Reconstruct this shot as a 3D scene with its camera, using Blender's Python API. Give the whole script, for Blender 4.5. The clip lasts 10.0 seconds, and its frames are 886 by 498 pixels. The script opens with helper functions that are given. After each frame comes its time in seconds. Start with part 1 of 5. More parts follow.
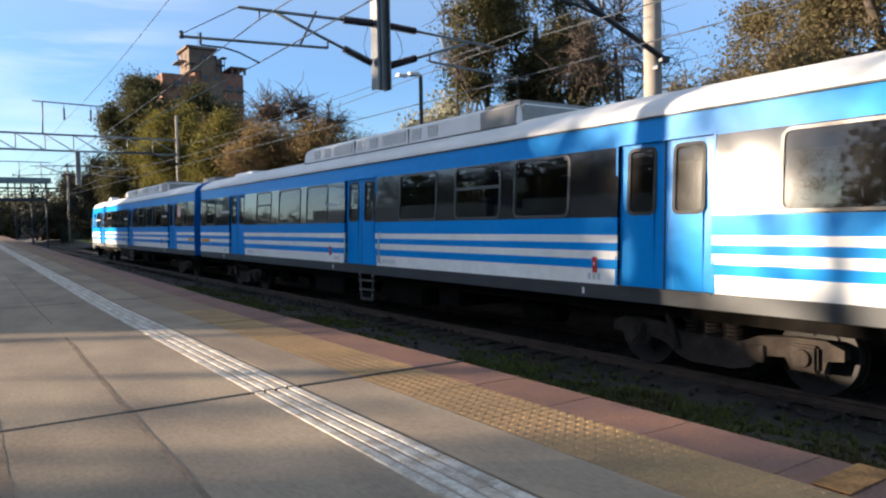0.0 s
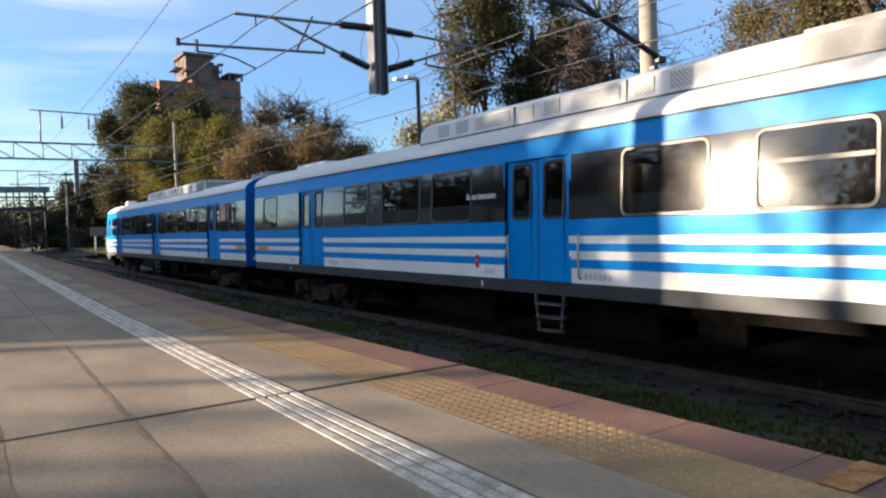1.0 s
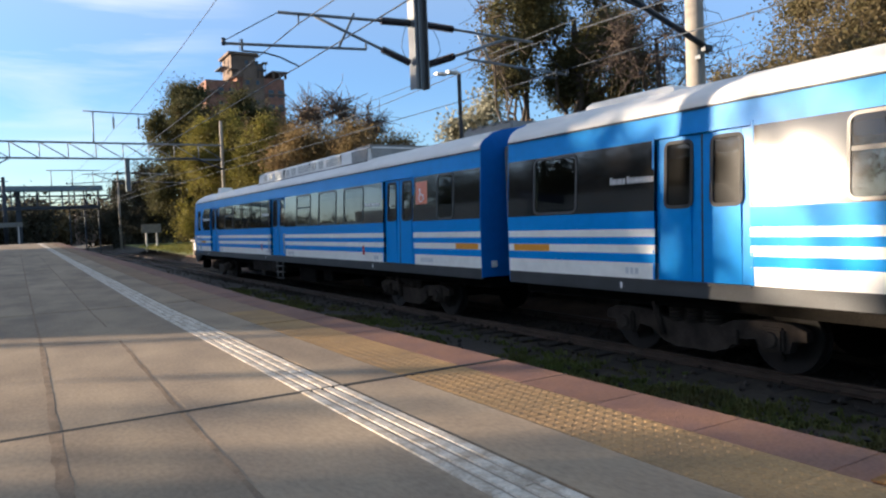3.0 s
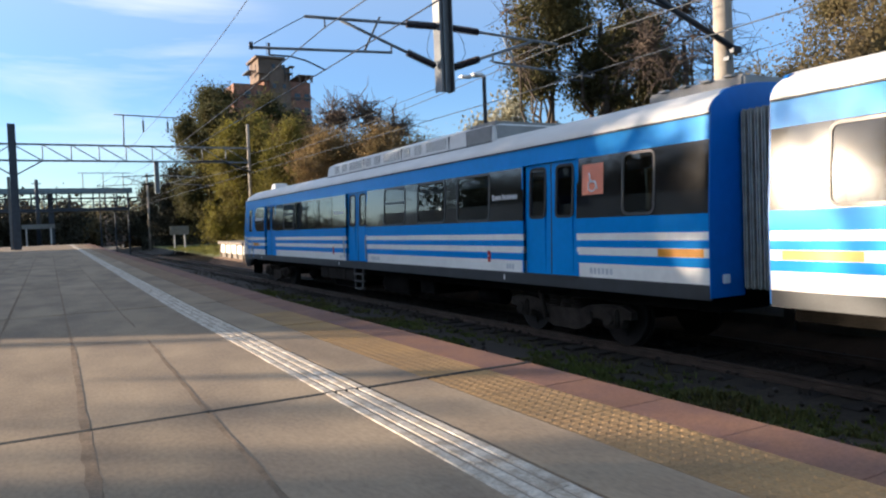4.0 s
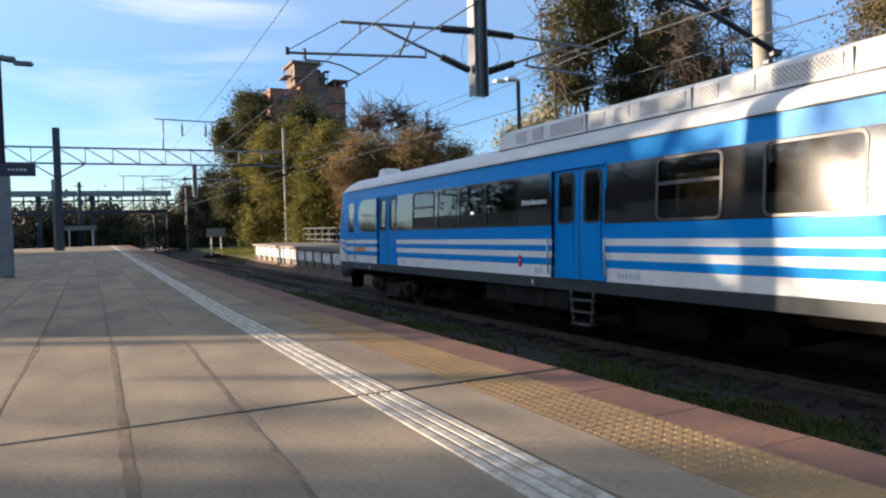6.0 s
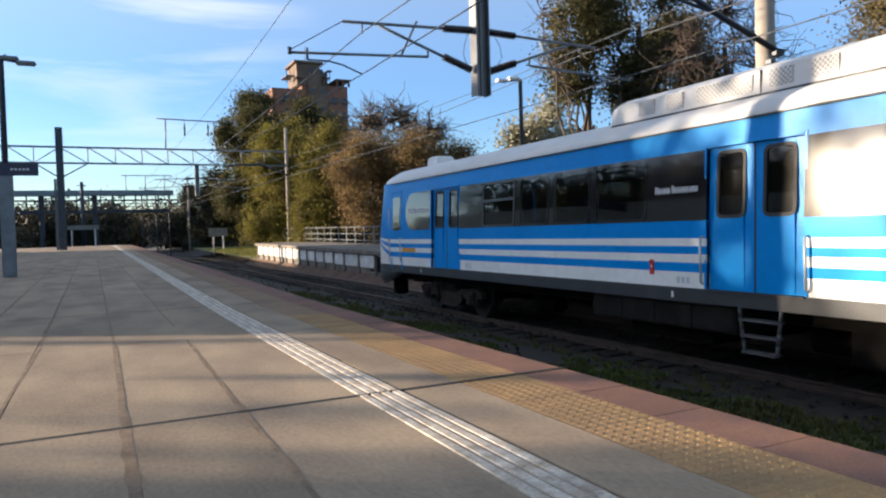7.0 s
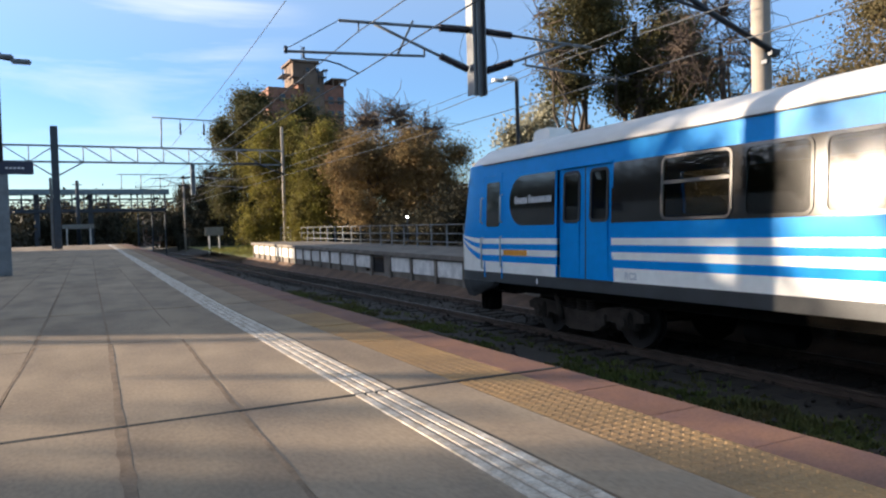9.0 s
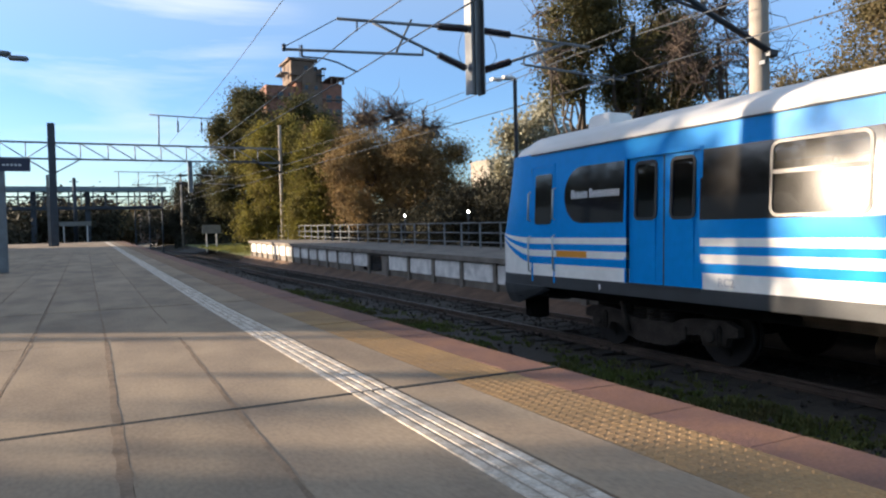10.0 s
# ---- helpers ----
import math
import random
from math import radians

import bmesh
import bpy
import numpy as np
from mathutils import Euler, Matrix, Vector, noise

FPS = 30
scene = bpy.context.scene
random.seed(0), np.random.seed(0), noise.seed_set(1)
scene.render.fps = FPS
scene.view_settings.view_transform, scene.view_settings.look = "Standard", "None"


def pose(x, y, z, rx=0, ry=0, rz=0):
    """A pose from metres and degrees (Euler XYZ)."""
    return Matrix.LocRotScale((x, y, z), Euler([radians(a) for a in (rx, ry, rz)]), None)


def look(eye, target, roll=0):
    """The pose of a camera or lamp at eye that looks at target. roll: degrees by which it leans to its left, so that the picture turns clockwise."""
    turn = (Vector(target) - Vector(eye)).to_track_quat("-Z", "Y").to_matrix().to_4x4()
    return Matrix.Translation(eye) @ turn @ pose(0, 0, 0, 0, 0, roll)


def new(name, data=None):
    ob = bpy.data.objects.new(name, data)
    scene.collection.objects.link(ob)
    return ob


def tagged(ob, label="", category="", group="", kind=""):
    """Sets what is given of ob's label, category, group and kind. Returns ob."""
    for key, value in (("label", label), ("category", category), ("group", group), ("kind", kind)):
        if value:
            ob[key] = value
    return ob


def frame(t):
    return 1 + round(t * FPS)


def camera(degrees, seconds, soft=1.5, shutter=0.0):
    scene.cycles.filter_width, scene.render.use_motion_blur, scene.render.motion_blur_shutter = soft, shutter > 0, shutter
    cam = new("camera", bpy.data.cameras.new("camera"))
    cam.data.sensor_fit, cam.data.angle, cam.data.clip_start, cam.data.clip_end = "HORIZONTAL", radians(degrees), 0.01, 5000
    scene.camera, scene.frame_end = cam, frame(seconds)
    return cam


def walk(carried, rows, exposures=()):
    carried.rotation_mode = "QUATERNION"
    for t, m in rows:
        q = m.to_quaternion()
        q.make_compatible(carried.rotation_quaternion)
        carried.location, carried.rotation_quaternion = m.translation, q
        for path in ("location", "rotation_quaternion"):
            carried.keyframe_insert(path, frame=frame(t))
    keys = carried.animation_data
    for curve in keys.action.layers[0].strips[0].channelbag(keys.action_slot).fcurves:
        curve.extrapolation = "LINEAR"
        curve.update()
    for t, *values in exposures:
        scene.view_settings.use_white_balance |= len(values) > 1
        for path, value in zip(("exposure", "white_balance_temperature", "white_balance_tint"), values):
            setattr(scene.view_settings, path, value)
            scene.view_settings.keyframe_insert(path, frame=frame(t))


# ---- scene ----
# ---------------------------------------------------------------- camera
cam = camera(63.8, 10.0, soft=2.2)


def eye(yaw, pitch, roll):
    return pose(0, 0, 1.0, 90 + pitch, 0, yaw) @ pose(0, 0, 0, 0, 0, roll)


walk(cam, [
    (0.0, eye(-34.26, -2.18, -1.06)), (0.5, eye(-34.61, -1.90, -1.14)), (1.0, eye(-34.31, -1.93, -1.88)),
    (1.5, eye(-34.18, -2.31, -2.03)), (2.0, eye(-33.87, -2.25, -2.11)), (2.5, eye(-33.36, -2.31, -2.35)),
    (3.0, eye(-30.89, -2.24, -2.35)), (4.5, eye(-28.70, -1.86, -2.12)), (5.0, eye(-28.10, -1.71, -1.96)),
    (5.5, eye(-27.07, -1.61, -1.94)), (6.0, eye(-26.33, -1.52, -1.78)), (7.5, eye(-26.16, -1.55, -1.75)),
    (8.0, eye(-26.33, -1.62, -1.73)), (8.5, eye(-26.39, -1.60, -1.70)), (9.0, eye(-26.47, -1.60, -1.69)),
    (9.5, eye(-26.58, -1.62, -1.60)), (10.0, eye(-26.67, -1.69, -1.43))])

# ---------------------------------------------------------------- world, sun
SUN_AZ, SUN_EL = radians(-57.0), radians(8.0)     # azimuth from +Y towards +X
world = bpy.data.worlds.new("sky")
scene.world = world
world.use_nodes = True
wn, wl = world.node_tree.nodes, world.node_tree.links
wn.clear()
w_out = wn.new("ShaderNodeOutputWorld")
w_bg = wn.new("ShaderNodeBackground")
w_sky = wn.new("ShaderNodeTexSky")
w_sky.sky_type = 'NISHITA'
w_sky.sun_disc = False
w_sky.sun_elevation = SUN_EL
w_sky.sun_rotation = SUN_AZ
w_sky.air_density, w_sky.dust_density, w_sky.ozone_density = 1.0, 0.3, 3.0
w_bg.inputs["Strength"].default_value = 0.135
# thin cirrus streaks over the blue
w_tc = wn.new("ShaderNodeTexCoord")
w_map = wn.new("ShaderNodeMapping")
w_map.inputs["Scale"].default_value = (1.2, 1.2, 7.0)
w_map.inputs["Rotation"].default_value = (0.1, 0.22, 0.4)
w_no = wn.new("ShaderNodeTexNoise")
w_no.inputs["Scale"].default_value = 1.9
w_no.inputs["Detail"].default_value = 7.0
w_no.inputs["Roughness"].default_value = 0.55
w_no.inputs["Distortion"].default_value = 0.5
w_rp = wn.new("ShaderNodeValToRGB")
w_rp.color_ramp.elements[0].position, w_rp.color_ramp.elements[1].position = 0.49, 0.80
w_rp.color_ramp.elements[0].color, w_rp.color_ramp.elements[1].color = (0, 0, 0, 1), (0.85, 0.85, 0.85, 1)
w_mx = wn.new("ShaderNodeMix")
w_mx.data_type = 'RGBA'
w_mx.inputs["B"].default_value = (2.9, 2.9, 3.0, 1)
wl.new(w_tc.outputs["Generated"], w_map.inputs["Vector"])
wl.new(w_map.outputs["Vector"], w_no.inputs["Vector"])
wl.new(w_no.outputs["Fac"], w_rp.inputs["Fac"])
# the wisps keep to one stretch of the sky
w_dot = wn.new("ShaderNodeVectorMath")
w_dot.operation = 'DOT_PRODUCT'
w_dot.inputs[1].default_value = Vector((math.sin(radians(3)) * math.cos(radians(17)), math.cos(radians(3)) * math.cos(radians(17)), math.sin(radians(17))))
w_rg = wn.new("ShaderNodeMapRange")
w_rg.interpolation_type = 'SMOOTHSTEP'
w_rg.inputs["From Min"].default_value, w_rg.inputs["From Max"].default_value = 0.968, 0.999
w_mul = wn.new("ShaderNodeMath")
w_mul.operation = 'MULTIPLY'
wl.new(w_tc.outputs["Generated"], w_dot.inputs[0])
wl.new(w_dot.outputs["Value"], w_rg.inputs["Value"])
wl.new(w_rg.outputs["Result"], w_mul.inputs[0])
wl.new(w_rp.outputs["Color"], w_mul.inputs[1])
w_tint = wn.new("ShaderNodeMix")
w_tint.data_type, w_tint.blend_type = 'RGBA', 'MULTIPLY'
w_tint.inputs["Factor"].default_value = 1.0
w_sep = wn.new("ShaderNodeSeparateXYZ")
w_up = wn.new("ShaderNodeMapRange")
w_up.interpolation_type = 'SMOOTHSTEP'
w_up.inputs["From Min"].default_value, w_up.inputs["From Max"].default_value = 0.16, 0.55
w_grade = wn.new("ShaderNodeMix")
w_grade.data_type = 'RGBA'
w_grade.inputs["A"].default_value, w_grade.inputs["B"].default_value = (0.605, 0.648, 0.80, 1), (2.25, 1.38, 1.0, 1)
wl.new(w_tc.outputs["Generated"], w_sep.inputs["Vector"])
wl.new(w_sep.outputs["Z"], w_up.inputs["Value"])
wl.new(w_up.outputs["Result"], w_grade.inputs["Factor"])
wl.new(w_grade.outputs["Result"], w_tint.inputs["B"])
wl.new(w_sky.outputs["Color"], w_tint.inputs["A"])
wl.new(w_mul.outputs[0], w_mx.inputs["Factor"])
wl.new(w_tint.outputs["Result"], w_mx.inputs["A"])
wl.new(w_mx.outputs["Result"], w_bg.inputs["Color"])
wl.new(w_bg.outputs["Background"], w_out.inputs["Surface"])

sun = new("sun", bpy.data.lights.new("sun", 'SUN'))
sun.data.energy, sun.data.angle, sun.data.color = 5.0, radians(0.6), (1.0, 0.81, 0.61)
sun_dir = Vector((math.sin(SUN_AZ) * math.cos(SUN_EL), math.cos(SUN_AZ) * math.cos(SUN_EL), math.sin(SUN_EL)))
sun.matrix_world = look(sun_dir * 100, (0, 0, 0))
scene.view_settings.exposure = 1.72


# ---------------------------------------------------------------- materials
def material(name, colour, rough=0.6, metal=0.0, vary=0.25, scale=6.0, bump=0.0, bump_scale=40.0, fine=60.0, island=0.0, coat=0.0, second=None, stretch=(1, 1, 1), spec=0.5, placed=False):
    """A surface with stains at one scale, grain at another, and fine relief."""
    m = bpy.data.materials.new(name)
    m.use_nodes = True
    n, l = m.node_tree.nodes, m.node_tree.links
    p = n["Principled BSDF"]
    p.inputs["Roughness"].default_value = rough
    p.inputs["Metallic"].default_value = metal
    p.inputs["Coat Weight"].default_value = coat
    p.inputs["Coat Roughness"].default_value = 0.04
    p.inputs["Specular IOR Level"].default_value = spec
    tc = n.new("ShaderNodeTexCoord")
    mp = n.new("ShaderNodeMapping")
    mp.inputs["Scale"].default_value = stretch
    if placed:      # pieces that share a mesh take their pattern from where they lie
        where = n.new("ShaderNodeObjectInfo")
        shift = n.new("ShaderNodeVectorMath")
        l.new(tc.outputs["Object"], shift.inputs[0])
        l.new(where.outputs["Location"], shift.inputs[1])
        l.new(shift.outputs["Vector"], mp.inputs["Vector"])
    else:
        l.new(tc.outputs["Object"], mp.inputs["Vector"])
    big = n.new("ShaderNodeTexNoise")
    big.inputs["Scale"].default_value, big.inputs["Detail"].default_value = scale, 5.0
    small = n.new("ShaderNodeTexNoise")
    small.inputs["Scale"].default_value, small.inputs["Detail"].default_value = fine, 3.0
    for q in (big, small):
        l.new(mp.outputs["Vector"], q.inputs["Vector"])
    c2 = second or tuple(c * (1 - vary) for c in colour)
    mix = n.new("ShaderNodeMix")
    mix.data_type = 'RGBA'
    mix.inputs["A"].default_value, mix.inputs["B"].default_value = (*colour, 1), (*c2, 1)
    ramp = n.new("ShaderNodeMapRange")
    ramp.inputs["From Min"].default_value, ramp.inputs["From Max"].default_value = 0.36, 0.66
    l.new(big.outputs["Fac"], ramp.inputs["Value"])
    l.new(ramp.outputs["Result"], mix.inputs["Factor"])
    hsv = n.new("ShaderNodeHueSaturation")
    grain = n.new("ShaderNodeMapRange")
    grain.inputs["From Min"].default_value, grain.inputs["From Max"].default_value = 0.3, 0.7
    grain.inputs["To Min"].default_value, grain.inputs["To Max"].default_value = 1 - vary * 0.5, 1 + vary * 0.5
    l.new(small.outputs["Fac"], grain.inputs["Value"])
    l.new(mix.outputs["Result"], hsv.inputs["Color"])
    value = grain.outputs["Result"]
    if island:
        info = n.new("ShaderNodeObjectInfo")
        geo = n.new("ShaderNodeNewGeometry")
        add = n.new("ShaderNodeMath")
        add.operation = 'ADD'
        l.new(info.outputs["Random"], add.inputs[0])
        l.new(geo.outputs["Random Per Island"], add.inputs[1])
        fr = n.new("ShaderNodeMath")
        fr.operation = 'FRACT'
        l.new(add.outputs[0], fr.inputs[0])
        rng = n.new("ShaderNodeMapRange")
        rng.inputs["To Min"].default_value, rng.inputs["To Max"].default_value = 1 - island, 1 + island
        l.new(fr.outputs[0], rng.inputs["Value"])
        mul = n.new("ShaderNodeMath")
        mul.operation = 'MULTIPLY'
        l.new(value, mul.inputs[0])
        l.new(rng.outputs["Result"], mul.inputs[1])
        value = mul.outputs[0]
    l.new(value, hsv.inputs["Value"])
    l.new(hsv.outputs["Color"], p.inputs["Base Color"])
    if bump:
        bn = n.new("ShaderNodeTexNoise")
        bn.inputs["Scale"].default_value, bn.inputs["Detail"].default_value = bump_scale, 4.0
        l.new(mp.outputs["Vector"], bn.inputs["Vector"])
        b = n.new("ShaderNodeBump")
        b.inputs["Strength"].default_value, b.inputs["Distance"].default_value = bump, 0.02
        l.new(bn.outputs["Fac"], b.inputs["Height"])
        l.new(b.outputs["Normal"], p.inputs["Normal"])
    return m


def glass(name, tint, rough=0.0):
    m = bpy.data.materials.new(name)
    m.use_nodes = True
    p = m.node_tree.nodes["Principled BSDF"]
    p.inputs["Base Color"].default_value = (*tint, 1)
    p.inputs["Roughness"].default_value = rough
    p.inputs["Transmission Weight"].default_value = 1.0
    p.inputs["IOR"].default_value = 1.45
    p.inputs["Coat Weight"].default_value = 0.07
    p.inputs["Coat Roughness"].default_value = 0.13
    return m


def glow(name, colour, strength):
    m = bpy.data.materials.new(name)
    m.use_nodes = True
    p = m.node_tree.nodes["Principled BSDF"]
    p.inputs["Emission Color"].default_value = (*colour, 1)
    p.inputs["Emission Strength"].default_value = strength
    return m


def leaf_material(name, colour, second, through_amount=0.35):
    m = material(name, colour, rough=0.7, vary=0.4, scale=0.8, fine=3.0, island=0.22, second=second, spec=0.12)
    n, l = m.node_tree.nodes, m.node_tree.links
    p = n["Principled BSDF"]
    tr = n.new("ShaderNodeBsdfTranslucent")
    l.new(p.inputs["Base Color"].links[0].from_socket, tr.inputs["Color"])
    mx = n.new("ShaderNodeMixShader")
    mx.inputs["Fac"].default_value = through_amount
    out = n["Material Output"]
    l.new(p.outputs["BSDF"], mx.inputs[1])
    l.new(tr.outputs["BSDF"], mx.inputs[2])
    l.new(mx.outputs["Shader"], out.inputs["Surface"])
    return m


M_CONCRETE = material("platform_concrete", (0.355, 0.268, 0.182), 0.9, vary=0.24, scale=1.1, bump=0.018, bump_scale=90, fine=30, island=0.10, spec=0.15, placed=True, second=(0.235, 0.178, 0.128), stretch=(1.6, 0.7, 1))
M_CONCRETE_DARK = material("joint_filler", (0.27, 0.21, 0.15), 0.9, vary=0.4, scale=3, bump=0.3)
M_WHITE_TILE = material("white_guide_tile", (0.64, 0.57, 0.48), 0.8, vary=0.35, scale=9, bump=0.15, island=0.08, second=(0.38, 0.31, 0.235), spec=0.2, placed=True)
M_TILE_BED = material("grey_tile_bed", (0.33, 0.265, 0.205), 0.85, vary=0.3, scale=5)
M_YELLOW = material("yellow_tactile_tile", (0.38, 0.235, 0.11), 0.85, vary=0.3, scale=1.6, bump=0.1, island=0.06, second=(0.28, 0.18, 0.095), spec=0.15, placed=True)
# duller copy of the yellow tile: wear and the far shade in one colour
M_WORN_SHADED = material("worn_tile_in_shade", (0.29, 0.195, 0.125), 0.9, vary=0.3, scale=1.6, bump=0.1, island=0.08, second=(0.225, 0.16, 0.11), spec=0.15, placed=True)
M_RED = material("red_edge_tile", (0.22, 0.115, 0.076), 0.8, vary=0.3, scale=3.0, bump=0.3, bump_scale=110, island=0.08, second=(0.17, 0.092, 0.075), spec=0.2, placed=True)
M_WALL = material("platform_face_concrete", (0.20, 0.17, 0.14), 0.9, vary=0.45, scale=1.5, bump=0.4, bump_scale=15)
M_PANEL = material("whitewashed_panel", (0.72, 0.70, 0.66), 0.8, vary=0.35, scale=2.5, bump=0.2, island=0.12)
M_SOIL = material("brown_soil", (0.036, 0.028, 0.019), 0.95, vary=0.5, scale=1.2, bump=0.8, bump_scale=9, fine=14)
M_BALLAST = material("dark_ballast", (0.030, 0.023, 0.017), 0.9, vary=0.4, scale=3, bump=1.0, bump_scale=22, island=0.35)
M_GRASS = leaf_material("grass_blades", (0.085, 0.110, 0.028), (0.085, 0.075, 0.032))
M_STEEL = material("galvanised_steel", (0.14, 0.145, 0.15), 0.55, 0.5, vary=0.25, scale=3, bump=0.1)
M_DARK_STEEL = material("dark_painted_steel", (0.035, 0.045, 0.06), 0.5, 0.3, vary=0.3, scale=4)
M_GREY_STEEL = material("grey_painted_steel", (0.16, 0.18, 0.20), 0.5, 0.2, vary=0.3, scale=4)
M_RAIL = material("worn_rail_steel", (0.085, 0.060, 0.045), 0.55, 0.4, vary=0.4, scale=4)
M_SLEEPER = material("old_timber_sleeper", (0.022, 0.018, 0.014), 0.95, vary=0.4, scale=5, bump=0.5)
M_POLE = material("concrete_pole", (0.28, 0.245, 0.205), 0.85, vary=0.25, scale=1.5, bump=0.2)
M_CERAMIC = material("brown_insulator", (0.03, 0.025, 0.03), 0.25, vary=0.2)
M_BLUE = material("blue_train_paint", (0.004, 0.262, 0.69), 0.28, vary=0.10, scale=0.7, fine=9, coat=0.0, spec=0.08, second=(0.0, 0.235, 0.64))
M_HATCH = material("grey_roof_hatch", (0.24, 0.235, 0.23), 0.6, 0.1, vary=0.25, scale=3)
# the train's blue with the shade between the cars put into the colour
M_BLUE_SHADED = material("shaded_blue_paint", (0.0, 0.135, 0.45), 0.4, vary=0.1, scale=0.7, fine=9, spec=0.2)
M_WHITE = material("white_train_paint", (0.88, 0.87, 0.83), 0.38, vary=0.10, scale=1.0, fine=7, coat=0.3, second=(0.79, 0.77, 0.73))
M_ROOF = material("white_roof_paint", (0.70, 0.69, 0.67), 0.55, vary=0.12, scale=0.5, fine=6, second=(0.62, 0.60, 0.57), stretch=(1, 0.3, 1))
M_BAND = material("black_window_band", (0.016, 0.015, 0.015), 0.075, vary=0.1, coat=0.4)
M_SKIRT = material("dark_grey_skirt", (0.036, 0.040, 0.044), 0.6, vary=0.3, scale=2)
M_UNDER = material("near_black_underframe", (0.009, 0.008, 0.007), 0.95, vary=0.5, scale=3, bump=0.4, spec=0.06)
M_BOGIE = material("rust_brown_bogie_casting", (0.052, 0.042, 0.034), 0.9, vary=0.5, scale=4, bump=0.5, bump_scale=14, spec=0.12, second=(0.026, 0.021, 0.018))
M_WHEEL = material("wheel_steel", (0.018, 0.015, 0.013), 0.65, 0.3, vary=0.4)
M_RUBBER = material("black_rubber", (0.03, 0.03, 0.03), 0.7, vary=0.3)
M_BELLOWS = material("pale_bellows_cloth", (0.34, 0.33, 0.30), 0.8, vary=0.3)
M_ORANGE = material("orange_marking", (0.75, 0.30, 0.02), 0.45, vary=0.1)
M_SALMON = material("salmon_sticker", (0.75, 0.22, 0.12), 0.45, vary=0.1)
M_REDBOX = material("red_marker", (0.55, 0.03, 0.03), 0.4, vary=0.2)
M_TEXT = material("white_lettering", (0.80, 0.80, 0.80), 0.5, vary=0.03)
M_FAINT = material("faint_grey_lettering", (0.56, 0.57, 0.59), 0.6, vary=0.1)
M_FRAME = material("aluminium_window_frame", (0.07, 0.068, 0.066), 0.42, 0.6, vary=0.15)
M_RAILING = material("pale_steel_rail", (0.52, 0.52, 0.50), 0.35, 0.5, vary=0.15)
M_CASE = material("dark_equipment_case", (0.026, 0.022, 0.019), 0.9, vary=0.4, scale=3, bump=0.2, spec=0.08)
M_LADDER = material("grey_ladder_steel", (0.11, 0.105, 0.10), 0.6, 0.2, vary=0.3)
M_INNER = material("train_lining", (0.30, 0.30, 0.29), 0.6, vary=0.15)
M_SEAT = material("blue_seat", (0.03, 0.06, 0.16), 0.7, vary=0.2)
M_GLASS = glass("tinted_train_glass", (0.13, 0.135, 0.14), 0.02)
M_VENT = material("roof_vent_mesh", (0.36, 0.36, 0.35), 0.6, 0.3, vary=0.2)
vn, vl = M_VENT.node_tree.nodes, M_VENT.node_tree.links
v_tc, v_ck = vn.new("ShaderNodeTexCoord"), vn.new("ShaderNodeTexChecker")
v_ck.inputs["Scale"].default_value = 30.0
v_ck.inputs["Color1"].default_value, v_ck.inputs["Color2"].default_value = (0.60, 0.59, 0.57, 1), (0.30, 0.30, 0.29, 1)
vl.new(v_tc.outputs["Object"], v_ck.inputs["Vector"])
vl.new(v_ck.outputs["Color"], vn["Principled BSDF"].inputs["Base Color"])
M_BARK = material("grey_brown_bark", (0.085, 0.065, 0.05), 0.9, vary=0.4, scale=5, bump=0.6, bump_scale=20, stretch=(1, 1, 0.3))
M_TWIG = material("bare_twig", (0.10, 0.072, 0.055), 0.9, vary=0.3)
M_LEAF_DARK = leaf_material("dark_evergreen_leaf", (0.058, 0.062, 0.027), (0.092, 0.080, 0.034))
M_LEAF_GREEN = leaf_material("yellow_green_leaf", (0.185, 0.165, 0.034), (0.110, 0.094, 0.032))
M_LEAF_BROWN = leaf_material("russet_autumn_leaf", (0.25, 0.165, 0.080), (0.155, 0.115, 0.052))
M_LEAF_OLIVE = leaf_material("olive_leaf", (0.095, 0.082, 0.038), (0.145, 0.110, 0.062))
M_LEAF_PINE = leaf_material("pine_needle_spray", (0.100, 0.090, 0.038), (0.070, 0.066, 0.032))
# bright glints among the leaves, painted as pale leaf colour
M_LEAF_PALE = leaf_material("leaf_with_pale_glints", (0.46, 0.44, 0.34), (0.12, 0.11, 0.06))
# near-black leaf: the shade inside woods and hedges is put into the colour
M_LEAF_SHADED = leaf_material("leaf_in_shade", (0.030, 0.030, 0.020), (0.05, 0.045, 0.03), 0.15)
M_BRICK = material("reddish_brick", (0.25, 0.12, 0.085), 0.9, vary=0.35, scale=1.2, bump=0.3, fine=5)
M_RENDER = material("bare_grey_render", (0.16, 0.112, 0.085), 0.9, vary=0.35, scale=0.5, bump=0.3, fine=4)
M_PLASTER = material("pale_plaster", (0.55, 0.51, 0.44), 0.85, vary=0.25, scale=0.6, fine=4)
M_WINDOW_DARK = material("dark_window_pane", (0.02, 0.022, 0.025), 0.15, vary=0.2)
M_SIGN = material("dark_blue_sign", (0.012, 0.018, 0.05), 0.45, vary=0.15)
M_SIGNPALE = material("weathered_board", (0.22, 0.22, 0.20), 0.7, vary=0.3)
M_LAMP = glow("lit_lamp", (1.0, 0.98, 0.92), 4.0)
M_LAMPHEAD = material("pale_lamp_head", (0.75, 0.75, 0.74), 0.35, vary=0.1)


